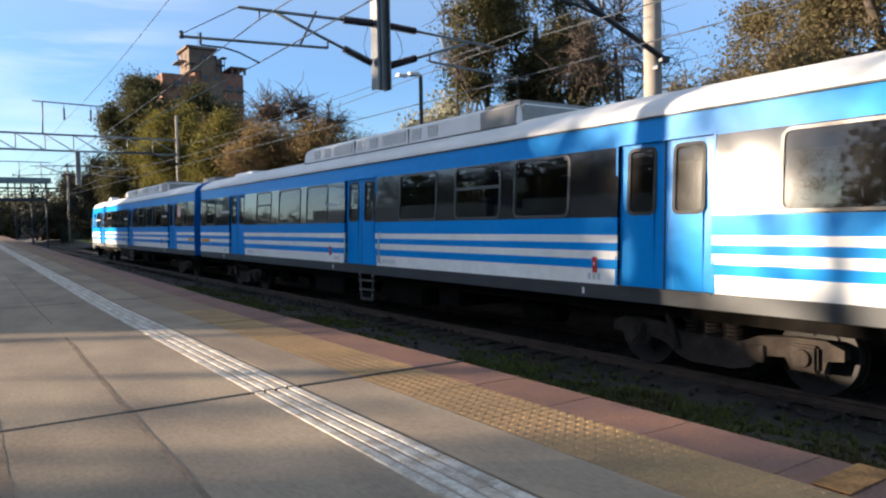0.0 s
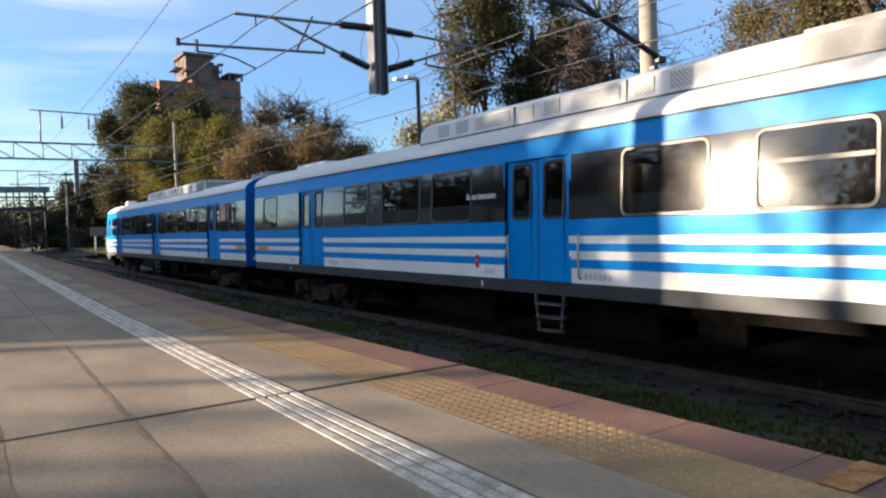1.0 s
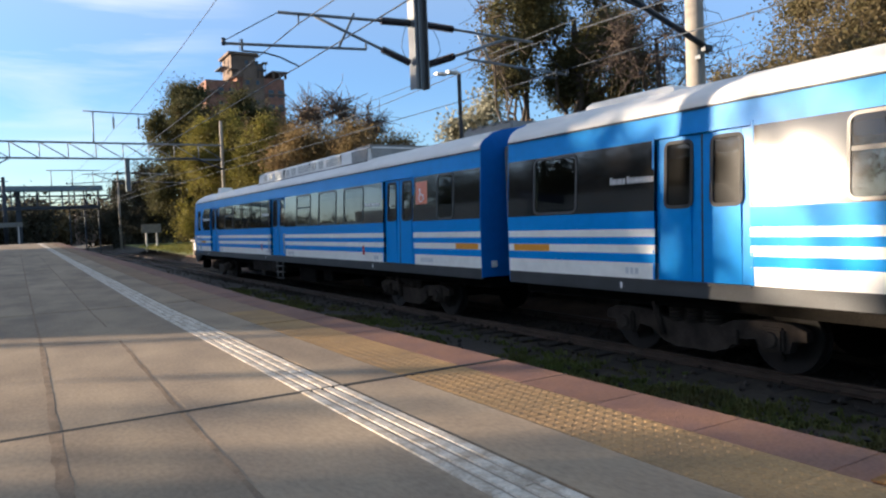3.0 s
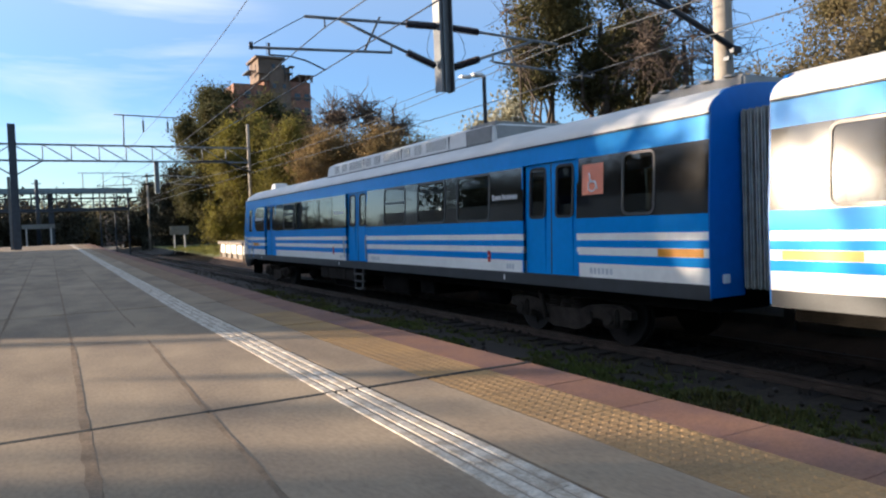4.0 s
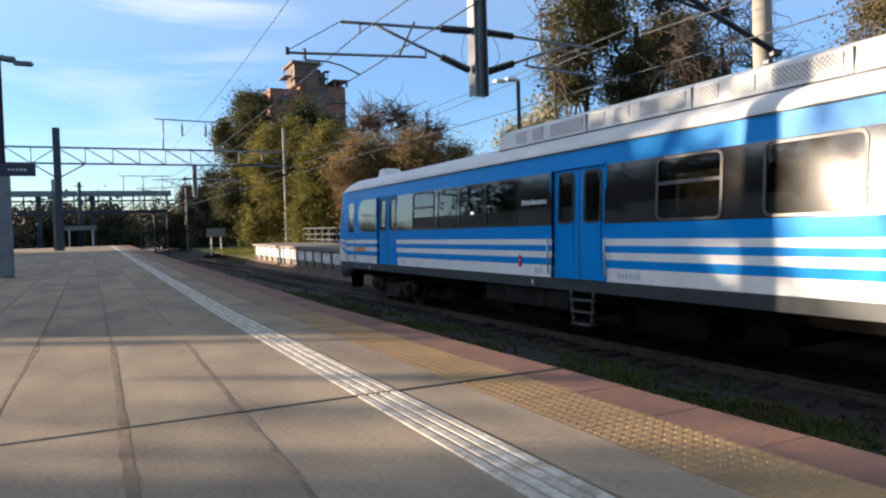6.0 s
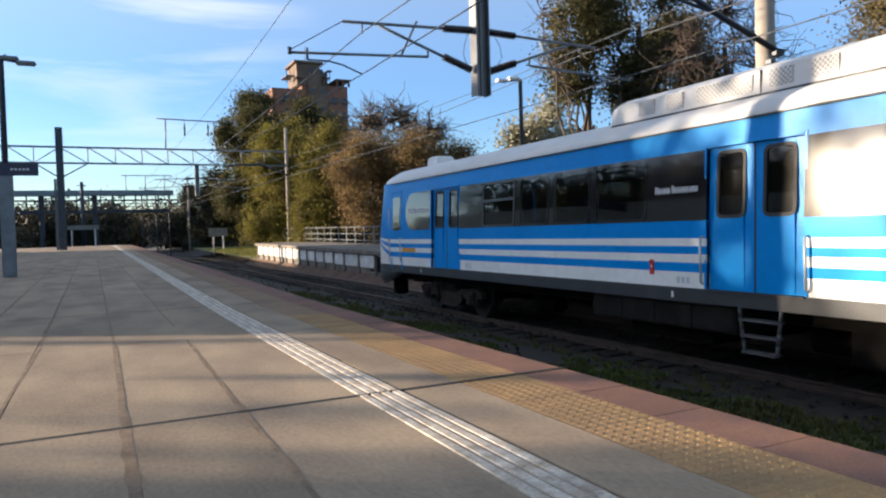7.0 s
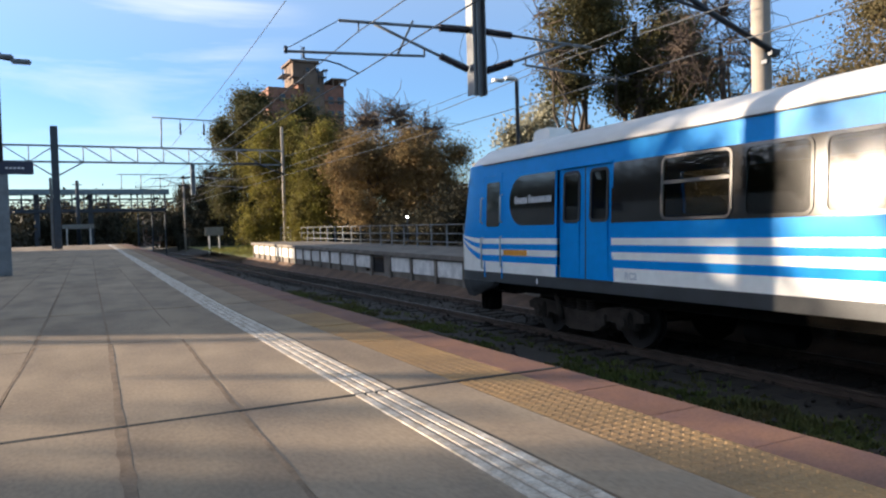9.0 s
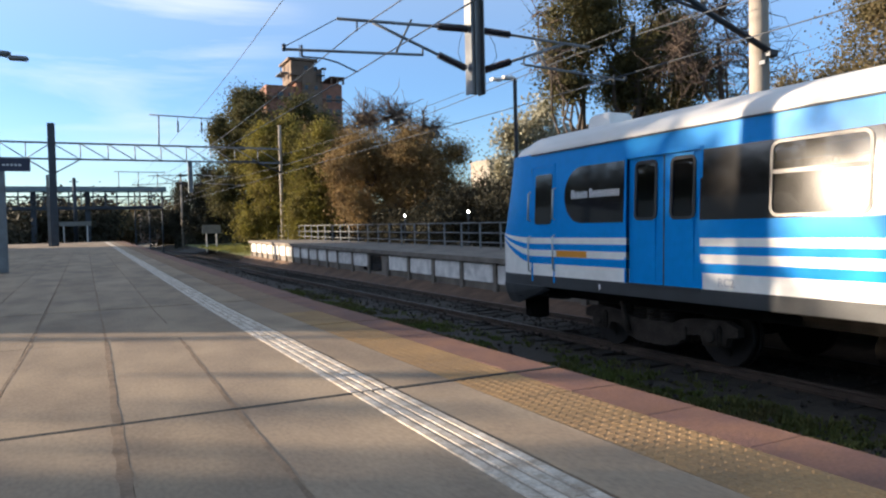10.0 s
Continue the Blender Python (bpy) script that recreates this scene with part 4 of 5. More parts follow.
cab_end()
for car, y, w in ((car1, -1.80, 0.84), (car1, 20.52, 0.80), (car2, C2 + 0.15, 0.95)):
    boxed("orange_mark", (-HALF - 0.003, -HALF - 0.001, -y - w, -y, 0.445, 0.555), M_ORANGE, car, "orange marking strip")
for car, y in ((car1, 7.72), (car1, 16.33), (car2, C2 + 2.50), (car2, C2 + 10.75)):
    name_bars("lettering", 0.15, FONT_AT(y, 1.42) @ Matrix.Diagonal((0.62, 1.0, 1.0, 1.0)), M_TEXT, car, "white lettering on the black window band")
sticker = boxed("access_sticker", (-HALF - 0.004, -HALF - 0.001, -19.42, -18.93, 1.38, 1.86), M_SALMON, car1, "salmon square sticker with a wheelchair sign")
bm = bmesh.new()
for a, b in (((-19.10, 1.72), (-19.13, 1.58)), ((-19.13, 1.58), (-19.24, 1.58)), ((-19.24, 1.58), (-19.29, 1.46))):
    tube(bm, (-HALF - 0.005, *a), (-HALF - 0.005, *b), 0.016, sides=6)
for k in range(10):
    a0, a1 = math.tau * k / 12 + 2.4, math.tau * (k + 1) / 12 + 2.4
    tube(bm, (-HALF - 0.005, -19.17 + 0.09 * math.cos(a0), 1.52 + 0.09 * math.sin(a0)), (-HALF - 0.005, -19.17 + 0.09 * math.cos(a1), 1.52 + 0.09 * math.sin(a1)), 0.012, sides=6)
part("wheelchair_sign", bm, M_TEXT, sticker)


def end_plate(car, y, thick):
    """A blue end wall that follows the sides and the roof, open for the gangway."""
    half = [(HALF - 0.002, -0.08), (HALF - 0.002, 1.0), (HALF - 0.002, 2.33)] + [(HALF * math.cos(radians(q)), ZT + 0.025 + 0.43 * math.sin(radians(q))) for q in range(10, 91, 10)]
    inner = [(0.90, -0.08), (0.90, 1.0), (0.90, 2.30)] + [(0.90 * math.cos(radians(q)), 2.30 + 0.10 * math.sin(radians(q))) for q in range(10, 91, 10)]
    bm = bmesh.new()
    for s in (-1, 1):
        rows = [[bm.verts.new((s * x, yy, z)) for x, z in line] for yy in (-y, -y - thick) for line in (half, inner)]
        for p, q in ((0, 1), (1, 3), (3, 2), (2, 0)):
            for i in range(len(half) - 1):
                bm.faces.new((rows[p][i], rows[p][i + 1], rows[q][i + 1], rows[q][i]))
    part("end_wall", bm, M_BLUE_SHADED, car, "blue car end wall round the gangway")


def gangway():
    """Blue end walls and the ribbed bellows between the two cars, carried by the second."""
    end_plate(car1, 21.36, 0.06)
    end_plate(car2, 22.27, 0.06)
    bm = bmesh.new()
    for k in range(8):
        y = 21.45 + k * 0.10
        box(bm, -0.97, 0.97, -y - 0.065, -y, 0.0, 2.36, bevel=0.025)
    part("bellows", bm, M_BELLOWS, car2, "pale ribbed bellows between the cars")
    boxed("bellows_core", (-0.90, 0.90, -22.30, -21.43, 0.05, 2.30), M_RUBBER, car2)
    for s in (-1, 1):
        xa, xb = sorted((s * 1.22, s * 1.34))
        boxed("end_lamp", (xa, xb, -21.46, -21.42, 0.10, 0.22), M_LAMPHEAD, car1, "small pale end lamp", bevel=0.01)
    hatch = boxed("roof_hatch", (-0.62, 0.62, -21.25, -19.5, 2.70, 2.90), M_HATCH, car1, "low grey roof hatch near the car end", bevel=0.04)
    for k in range(4):
        boxed("slat", (-0.66, 0.66, -21.1 + 0.4 * k, -20.95 + 0.4 * k, 2.885, 2.915), M_HATCH, hatch)


gangway()


def lean_sides(car):
    """The sides lean in a little above the waist."""
    done = set()
    for ob in car.children_recursive:
        if ob.type != 'MESH' or ob.data.name in done or ob.name.startswith("wheelset"):
            continue
        done.add(ob.data.name)
        if ob.name.startswith("lettering") and ob.matrix_basis.translation.length > 0:
            if ob.matrix_basis.translation.z < 1:
                continue
            ob.matrix_basis = Matrix.Translation((0.058 * (ob.matrix_basis.translation.z - 0.95), 0, 0)) @ ob.matrix_basis @ Matrix.Rotation(-0.058, 4, 'X')
            continue
        for v in ob.data.vertices:
            if abs(v.co.x) > 1.2 and v.co.z > 1.0:
                v.co.x -= math.copysign(0.058 * (min(v.co.z, 2.35) - 1.0), v.co.x)


lean_sides(car1)
lean_sides(car2)


# ---------------------------------------------------------------- trees
def leaves(rng, centres, spread, per, size, ragged=False):
    """Leaf blades scattered about clump centres, as plain numbers for one mesh."""
    n = len(centres) * per
    loose = np.repeat(rng.uniform(0.4, 1.35, (len(centres), 1)), per, 0) if ragged else 1.0
    c = np.repeat(np.array(centres), per, 0) + rng.normal(0, 1, (n, 3)) * spread * loose
    a = rng.normal(0, 1, (n, 3))
    a /= np.linalg.norm(a, axis=1)[:, None]
    b = np.cross(a, rng.normal(0, 1, (n, 3)))
    b /= np.linalg.norm(b, axis=1)[:, None]
    s = size * rng.uniform(0.6, 1.4, (n, 1))
    v = np.stack([c - a * s, c + b * s * 0.45, c + a * s, c - b * s * 0.45], 1).reshape(-1, 3)
    f = np.arange(4 * n).reshape(-1, 4)
    return v.tolist(), f.tolist()


def limb(bm, a, b, r0, r1, rng, bend=0.12, steps=4):
    a, b = Vector(a), Vector(b)
    L = (b - a).length
    pts = [a]
    for i in range(1, steps):
        pts.append(a.lerp(b, i / steps) + Vector(rng.normal(0, bend * L / steps, 3)))
    pts.append(b)
    for i in range(steps):
        tube(bm, pts[i], pts[i + 1], r0 + (r1 - r0) * i / steps, r0 + (r1 - r0) * (i + 1) / steps, 6, cap=False)
    return pts


def tree(name, label, at, height, trunk_r, lobes, leaf, seed, clumps=90, per=60, spread=0.45, size=0.11, twigs=120, category="tree", twig=1.0):
    """lobes: (x, y, z, radius x, radius y, radius z) of the crown's masses, in the tree's space."""
    rng = np.random.default_rng(seed)
    lobes = list(lobes)
    main = len(lobes)
    source = {}
    for lx, ly, lz, rx, ry, rz in lobes[:]:
        for _ in range(3 if leaf is not None and category == "tree" else 0):
            d = rng.normal(0, 1, 3)
            d /= np.linalg.norm(d)
            k = rng.uniform(0.3, 0.55)
            source[len(lobes)] = (lx, ly, lz)
            lobes.append((lx + d[0] * rx * 0.95, ly + d[1] * ry * 0.95, lz + d[2] * rz * 0.95, rx * k, ry * k, rz * k))
    t = thing(name, label, category, at=pose(*at))
    cs = []
    for k in range(clumps):
        lx, ly, lz, rx, ry, rz = lobes[k % len(lobes)]
        d = rng.normal(0, 1, 3)
        d /= np.linalg.norm(d)
        r = rng.random() ** 0.45
        if at[0] > 0:
            r *= 0.92 + 0.55 * noise.noise(Vector(d) * 2.3 + Vector((seed * 1.7, k % len(lobes), 0)))
        cs.append((lx + d[0] * rx * r, ly + d[1] * ry * r, lz + d[2] * rz * r))
    bm = bmesh.new()
    top = Vector((rng.normal(0, 0.25), rng.normal(0, 0.25), height * 0.72))
    stem = limb(bm, (0, 0, -0.3), top, trunk_r, trunk_r * 0.4, rng, 0.10, 6)
    forks = []
    for k, (lx, ly, lz, rx, ry, rz) in enumerate(lobes):
        s = stem[min(5, 2 + k % 4)]
        if k < main:
            forks += limb(bm, s, (lx, ly, lz), trunk_r * 0.42, trunk_r * 0.12, rng, 0.24, 6)[1:]
        else:
            forks += limb(bm, source[k], (lx, ly, lz), trunk_r * 0.12, trunk_r * 0.05, rng, 0.3)[1:]
    part("trunk", bm, M_BARK, t)
    bm = bmesh.new()
    for k in range(twigs):
        c = Vector(cs[k % len(cs)])
        f = min(forks, key=lambda q: (q - c).length)
        limb(bm, f, c, trunk_r * 0.10 * twig, 0.008 * twig, rng, 0.25, 3)
        for _ in range(3 if leaf is None else 0):
            limb(bm, f.lerp(c, 0.5 + 0.5 * rng.random()), c + Vector(rng.normal(0, 0.6, 3)), 0.016 * twig, 0.006 * twig, rng, 0.3, 2)
    tagged(part("branchwork", bm, M_TWIG if leaf is None else M_BARK, t), kind="stuff")
    if leaf is not None:
        v, f = leaves(rng, cs, spread, per, size, at[0] > 0)
        crown = from_data("crown", v, f, leaf, t)
        tagged(crown, kind="stuff")
    return t


G = BED_Z + 0.35
# beyond the old platform, far to near
tree("evergreen_tree", "tall dark evergreen tree beyond the tracks", (15.4, 78, G), 17, 0.32,
     [(0.6, 0, 14.4, 2.2, 2.4, 2.4), (-1.6, 0, 12, 2.0, 2.4, 3.0), (2.8, 1, 13.2, 2.6, 2.4, 2.6), (-1.2, 0, 8.6, 3.0, 2.4, 3.0), (-1, -1, 5, 3.6, 3, 3.2), (3, 0, 8, 3.4, 3, 3.4), (3, 0, 4, 3.4, 3, 3)], M_LEAF_DARK, 11, 630, 153, 0.51, 0.125)
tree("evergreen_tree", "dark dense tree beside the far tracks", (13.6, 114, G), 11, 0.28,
     [(0, 0, 7.6, 2.8, 2, 2.8), (2.0, 0, 4.6, 2.8, 2, 2.8), (-1.4, 0, 4.2, 2.2, 2, 2.6)], M_LEAF_SHADED, 12, 240, 120, 0.45, 0.134)
tree("yellowing_tree", "yellow-green autumn tree behind the grass verge", (14.8, 60, G), 11, 0.22,
     [(0, 0, 8.6, 1.8, 1.8, 2.6), (-1.6, 0, 6.0, 2.0, 1.8, 2.4), (1.6, -0.5, 6.5, 2.0, 1.8, 2.8), (-1.1, 0, 3.2, 1.8, 1.8, 2.0), (1.2, 0, 3.0, 2.4, 1.8, 2.4)], M_LEAF_GREEN, 13, 450, 139, 0.45, 0.099)
tree("yellowing_tree", "bright yellow-green bushy tree by the old platform's end", (15.6, 52, G), 9, 0.18,
     [(0, 0, 7.4, 1.4, 1.4, 2.0), (-0.8, 0, 5.2, 1.8, 1.4, 2.0), (0.9, 0, 3.4, 2.0, 1.6, 2.4), (-1.0, 0, 2.4, 1.6, 1.4, 2.0)], M_LEAF_GREEN, 14, 345, 139, 0.41, 0.090)
tree("russet_tree", "russet-brown half-bare autumn tree behind the fence", (18.6, 48, G), 11, 0.22,
     [(0, 0, 7.2, 1.9, 1.8, 1.9), (-1.6, 0, 5.8, 2.0, 1.8, 2.2), (1.6, 0, 6.0, 2.2, 1.8, 1.9), (0, 0, 3.6, 3.2, 2, 2.6)], M_LEAF_BROWN, 15, 420, 126, 0.45, 0.085, 280)
tree("russet_tree", "brownish tree with thinning leaves and bare twigs", (21.5, 45, G), 10, 0.22,
     [(0, 0, 6.7, 2.2, 1.8, 1.8), (1.0, 0, 5.4, 1.7, 1.6, 1.7), (-1.0, 0, 4.4, 2.4, 2, 2.4), (0.6, 0, 3.0, 2.4, 2, 2.0)], M_LEAF_BROWN, 16, 420, 113, 0.45, 0.085, 280)
tree("bare_tree", "leafless tree with fine reddish twigs", (22.0, 52, G), 13, 0.20,
     [(0, 0, 10.8, 2.6, 2, 1.8), (2.6, 0, 9.6, 2.4, 2, 1.8), (-2.4, 0, 10.2, 2.2, 2, 2.0)], None, 17, 240, 0, 0, 0, 340, twig=2.0)
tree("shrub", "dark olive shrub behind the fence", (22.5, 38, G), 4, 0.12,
     [(0, 0, 3.4, 1.8, 1.6, 1.2), (1.8, -1.5, 3.2, 2.2, 2, 1.2), (-1.6, 0, 3.2, 2.4, 2, 1.3), (0, 0, 1.8, 3, 2, 1.2)], M_LEAF_SHADED, 18, 330, 126, 0.41, 0.085, 80, "shrub")
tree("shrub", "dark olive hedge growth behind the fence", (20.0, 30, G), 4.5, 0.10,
     [(0, 0, 2.6, 1.8, 2.0, 1.4), (0.8, -3, 2.2, 1.8, 2.2, 1.4), (0.5, 3, 2.4, 1.8, 2.2, 1.6)], M_LEAF_SHADED, 19, 220, 92, 0.41, 0.099, 60, "shrub")
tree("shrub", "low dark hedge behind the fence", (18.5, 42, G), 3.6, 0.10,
     [(0, 0, 1.8, 1.2, 2.4, 1.2), (0, -4, 1.8, 1.2, 2.4, 1.2), (0, 4, 1.8, 1.2, 2.4, 1.3)], M_LEAF_SHADED, 20, 220, 92, 0.37, 0.099, 60, "shrub")

tree("russet_tree", "brown-leaved tree standing behind the yellowing ones", (20.5, 66, G), 15, 0.25,
     [(0, 0, 10.4, 2.6, 2.4, 2.2), (-3, 0, 9.0, 2.6, 2.2, 2.4), (3, 0, 8.2, 2.8, 2.2, 2.4), (0, 0, 6, 4.5, 2.4, 3.0)], M_LEAF_BROWN, 41, 450, 133, 0.53, 0.116, 240)
tree("olive_tree", "dark olive tree filling the gap behind the hedge", (25.5, 54, G), 11, 0.25,
     [(-1.5, 0, 5.6, 2.6, 2.4, 2.0), (2.5, 0, 2.6, 3.0, 2.2, 1.4), (-3, 0, 5.0, 2.6, 2.2, 2.6)], M_LEAF_DARK, 42, 390, 126, 0.53, 0.112, 100)
tree("evergreen_tree", "dark evergreen at the edge of the far verge", (14.6, 88, G), 11, 0.25,
     [(0, 0, 7.0, 2.4, 2, 3.0), (-1.4, 0, 4, 2.2, 2, 2.6), (2, 0, 4, 2.6, 2, 2.6)], M_LEAF_SHADED, 43, 300, 113, 0.45, 0.134, 60)
tree("olive_tree", "tall dark tree rising behind the yellow ones", (18.6, 70, G), 16, 0.28,
     [(0, 0, 12.4, 2.4, 2.2, 2.0), (-2.8, 0, 12.0, 2.2, 2.2, 2.2), (3.0, 0, 11.6, 2.4, 2.2, 2.0), (-1, 0, 8.6, 3.6, 2.4, 2.6), (2.4, 0, 8.0, 3.2, 2.4, 2.6)], M_LEAF_DARK, 44, 540, 126, 0.53, 0.116, 160)
# distant woods past the footbridge
rng2 = np.random.default_rng(77)
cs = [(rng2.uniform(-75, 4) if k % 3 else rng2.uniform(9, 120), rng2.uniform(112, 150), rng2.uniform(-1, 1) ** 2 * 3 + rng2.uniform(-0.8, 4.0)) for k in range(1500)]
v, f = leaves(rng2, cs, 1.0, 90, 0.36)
tagged(from_data("far_woods", v, f, M_LEAF_SHADED), "dark distant trees and bushes past the footbridge", "woods", kind="stuff")
cs = [(rng2.uniform(-34, 50), rng2.uniform(205, 260), rng2.uniform(-1, 8)) for k in range(1100)]
v, f = leaves(rng2, cs, 1.3, 60, 0.62)
tagged(from_data("distant_grove", v, f, M_LEAF_OLIVE), "hazy olive trees at the end of the line", "woods", kind="stuff")
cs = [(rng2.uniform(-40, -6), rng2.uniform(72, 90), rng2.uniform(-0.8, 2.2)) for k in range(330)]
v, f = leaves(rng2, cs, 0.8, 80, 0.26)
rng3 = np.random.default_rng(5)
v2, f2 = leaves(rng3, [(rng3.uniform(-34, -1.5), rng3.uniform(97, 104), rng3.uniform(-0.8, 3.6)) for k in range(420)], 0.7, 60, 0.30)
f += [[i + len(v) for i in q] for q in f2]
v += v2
tagged(from_data("line_side_bushes", v, f, M_LEAF_SHADED), "dark bushes beyond the platform's end", "woods", kind="stuff")

# solid ridge added as a backdrop, coloured like the shaded mass of far trees
bm = bmesh.new()
for x0, x1, top in ((-140, 3.0, 4.2), (12.5, 150, 4.4)):
    prev = None
    n = int((x1 - x0) / 1.5)
    for i in range(n + 1):
        x = x0 + (x1 - x0) * i / n
        h = top * (0.80 + 0.35 * noise.noise((x * 0.21, 0, 0)) + 0.22 * noise.noise((x * 0.9, 3, 0)))
        cur = [bm.verts.new((x, y, z)) for y, z in ((118, -1.3), (120 + noise.noise((x, 7, 0)), h * 0.55), (124 + 2 * noise.noise((x * 0.6, 1, 0)), h), (136, h * 0.9), (150, -1.3))]
        for k in range(4 if prev else 0):
            bm.faces.new((prev[k], cur[k], cur[k + 1], prev[k + 1])).smooth = True
        prev = cur
tagged(part("far_rise", bm, material("dark_tree_backdrop", (0.030, 0.030, 0.022), 0.95, vary=0.5, scale=0.8, bump=1.0, bump_scale=2.0, spec=0.1)), "dark backdrop ridge standing in for dense trees far beyond the footbridge", "ground", kind="structure")

# tall trees beside the line
tree("pine_tree", "tall dark pine with long bent limbs", (22.0, 25.0, G), 15, 0.34,
     [(-1.3, 0, 10.9, 1.1, 1.3, 0.9), (1.8, 0, 11.6, 1.5, 1.5, 0.9), (3.4, 0.5, 10.2, 1.4, 1.5, 0.9), (0.6, -0.6, 9.6, 1.3, 1.2, 0.8), (2.2, 0, 8.6, 1.6, 1.4, 0.9), (0.2, 0, 13.4, 2.4, 2.0, 1.3),
      (4.2, 0, 8.6, 1.1, 1.2, 0.8), (-0.6, 0.3, 8.3, 0.8, 1.0, 0.6), (1.0, 0.4, 7.6, 1.3, 1.2, 0.6)], M_LEAF_PINE, 21, 250, 130, 0.40, 0.085, 110)
tree("pine_tree", "dark pine with an open crown", (20.2, 25.6, G), 12, 0.22,
     [(-1.2, 0, 11.2, 1.2, 1.2, 1.0), (-0.4, 0, 9.6, 1.2, 1.2, 0.9), (-1.5, 0, 8.9, 0.8, 1.0, 0.7), (-0.3, 0, 13, 1.6, 1.4, 1.0), (0.4, 0, 11.4, 0.9, 1, 0.7), (-0.9, 0, 7.9, 0.7, 0.9, 0.5)], M_LEAF_PINE, 22, 150, 130, 0.40, 0.085, 70)
tree("bare_tree", "leafless grey tree with crooked branches", (19.2, 24.4, G), 8.4, 0.20,
     [(-2.3, 0, 10.6, 0.7, 0.8, 1.2), (-1.9, 0, 9.0, 0.5, 0.8, 1.0), (-1.5, 0, 8.2, 0.6, 0.8, 0.8)], None, 23, 24, 0, 0, 0, 18, twig=1.2)
tree("pine_tree", "ragged pine among the bare branches", (26.6, 27.0, G), 13, 0.22,
     [(-0.6, 0, 9.4, 1.3, 1.3, 0.8), (0.7, 0, 11.0, 1.2, 1.3, 0.9), (-0.4, 0, 7.6, 1.3, 1.2, 0.7)], M_LEAF_PINE, 29, 90, 110, 0.45, 0.09, 90)
tree("bare_tree", "leafless spreading tree between the evergreens", (24.0, 21.5, G), 13, 0.24,
     [(0, 0, 10.5, 2.6, 2, 2.5), (2, 0, 8.4, 2.2, 2, 2.2), (-2, 0, 8.8, 2.0, 2, 2.2)], None, 24, 170, 0, 0, 0, 200, twig=1.1)
tree("olive_tree", "sunlit olive-brown tree behind the concrete pole", (22.0, 15.5, G), 6.5, 0.25,
     [(0.2, 0, 4.9, 2.2, 2.2, 1.7), (2.6, -1.0, 7.4, 2.0, 2.2, 2.2), (-1.6, 1, 3.9, 1.8, 2.0, 1.4), (3.2, -2, 9.8, 2.2, 2.4, 2.0), (1.6, -1.2, 5.6, 2.2, 2.2, 1.8)], M_LEAF_OLIVE, 25, 330, 270, 0.46, 0.060, 160)
tree("olive_tree", "broad brown-green tree with dense foliage", (21.0, 9.5, G), 13, 0.25,
     [(0, 0, 9.0, 2.8, 2.8, 2.4), (1.8, -1.8, 7.0, 2.4, 2.6, 2.4), (-1, 1.5, 6.4, 2.4, 2.2, 2.2), (0, -2.5, 10, 2.6, 2.4, 2.0)], M_LEAF_OLIVE, 26, 300, 240, 0.46, 0.062, 160)
tree("shrub", "dark scrub behind the trackside trees", (31.0, 24.0, G), 6, 0.20,
     [(0, 0, 4.8, 3, 3, 2), (-3.5, 3, 3.6, 2.4, 3, 1.6), (3, -5, 5.4, 3, 3, 2.2), (1, 0, 3.6, 4, 4, 2)], M_LEAF_OLIVE, 27, 200, 130, 0.6, 0.12, 60, "shrub")
tree("olive_tree", "leafy tree with bright glints put into its leaf colour, before the apartment block", (27.0, 40.0, G), 11, 0.22,
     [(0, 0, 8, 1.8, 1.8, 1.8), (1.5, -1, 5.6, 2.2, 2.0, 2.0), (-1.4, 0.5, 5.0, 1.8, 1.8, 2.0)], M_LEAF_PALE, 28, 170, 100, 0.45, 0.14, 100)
# trees on the street side of the station, mirrored in the train's windows
for k, (x, y) in enumerate(((-24, 9), (-27, 14), (-22, -3))):
    tree("bare_tree", "large leafless street tree behind the station", (x, y, 0.0), 10, 0.26,
         [(0, 0, 8.4, 2.4, 2.4, 2.0), (1.5, 0, 7, 2.4, 2.4, 1.8), (-1.6, 1, 7.2, 2.2, 2.4, 1.8)], None, 31 + k, 60, 0, 0, 0, 90)


tree("bare_tree", "tall bare street tree with crooked limbs behind the station", (-24.5, 24.2, 0.0), 10, 0.30,
     [(0, 0, 8.2, 2.6, 2.6, 1.7), (0, -2.4, 8.0, 2.2, 2.2, 1.5), (0, 2.2, 8.1, 2.2, 2.2, 1.6), (0, -3.0, 6.4, 1.6, 2.0, 1.2), (0, 2.6, 6.2, 1.6, 2.0, 1.2)], None, 51, 70, 0, 0, 0, 70, twig=1.6)


# dense unseen crowns added behind the wall: they block sun and darken window reflections
cs = []
while len(cs) < 620:
    x, y, z = rng2.uniform(-34, -13), rng2.uniform(18, 95), rng2.uniform(2.5, 12.5)
    north = 6.3 + 2.2 * rng2.random() + (7.4 - x) * 0.649 < y < 53 + (-9 - x) * 0.649
    if north and z < 3.6 + 0.141 * (7.4 - x) + 1.2 * noise.noise((x * 0.3, y * 0.3, 0)):
        cs.append((x, y, z))
# southern clumps, added to shade the near end of the platform
k = 0
while k < 300:
    x, y, z = rng2.uniform(-34, -14), rng2.uniform(-12, 22), rng2.uniform(2.5, 9.0)
    if y < 2.8 - 2.4 * rng2.random() + (2 - x) * 0.649:
        cs.append((x, y, z))
        k += 1
v, f = leaves(rng2, cs, 0.8, 60, 0.28)
tagged(from_data("street_trees", v, f, M_LEAF_DARK), "unseen dark leaf mass added to shade the platform and train", "woods", kind="stuff")


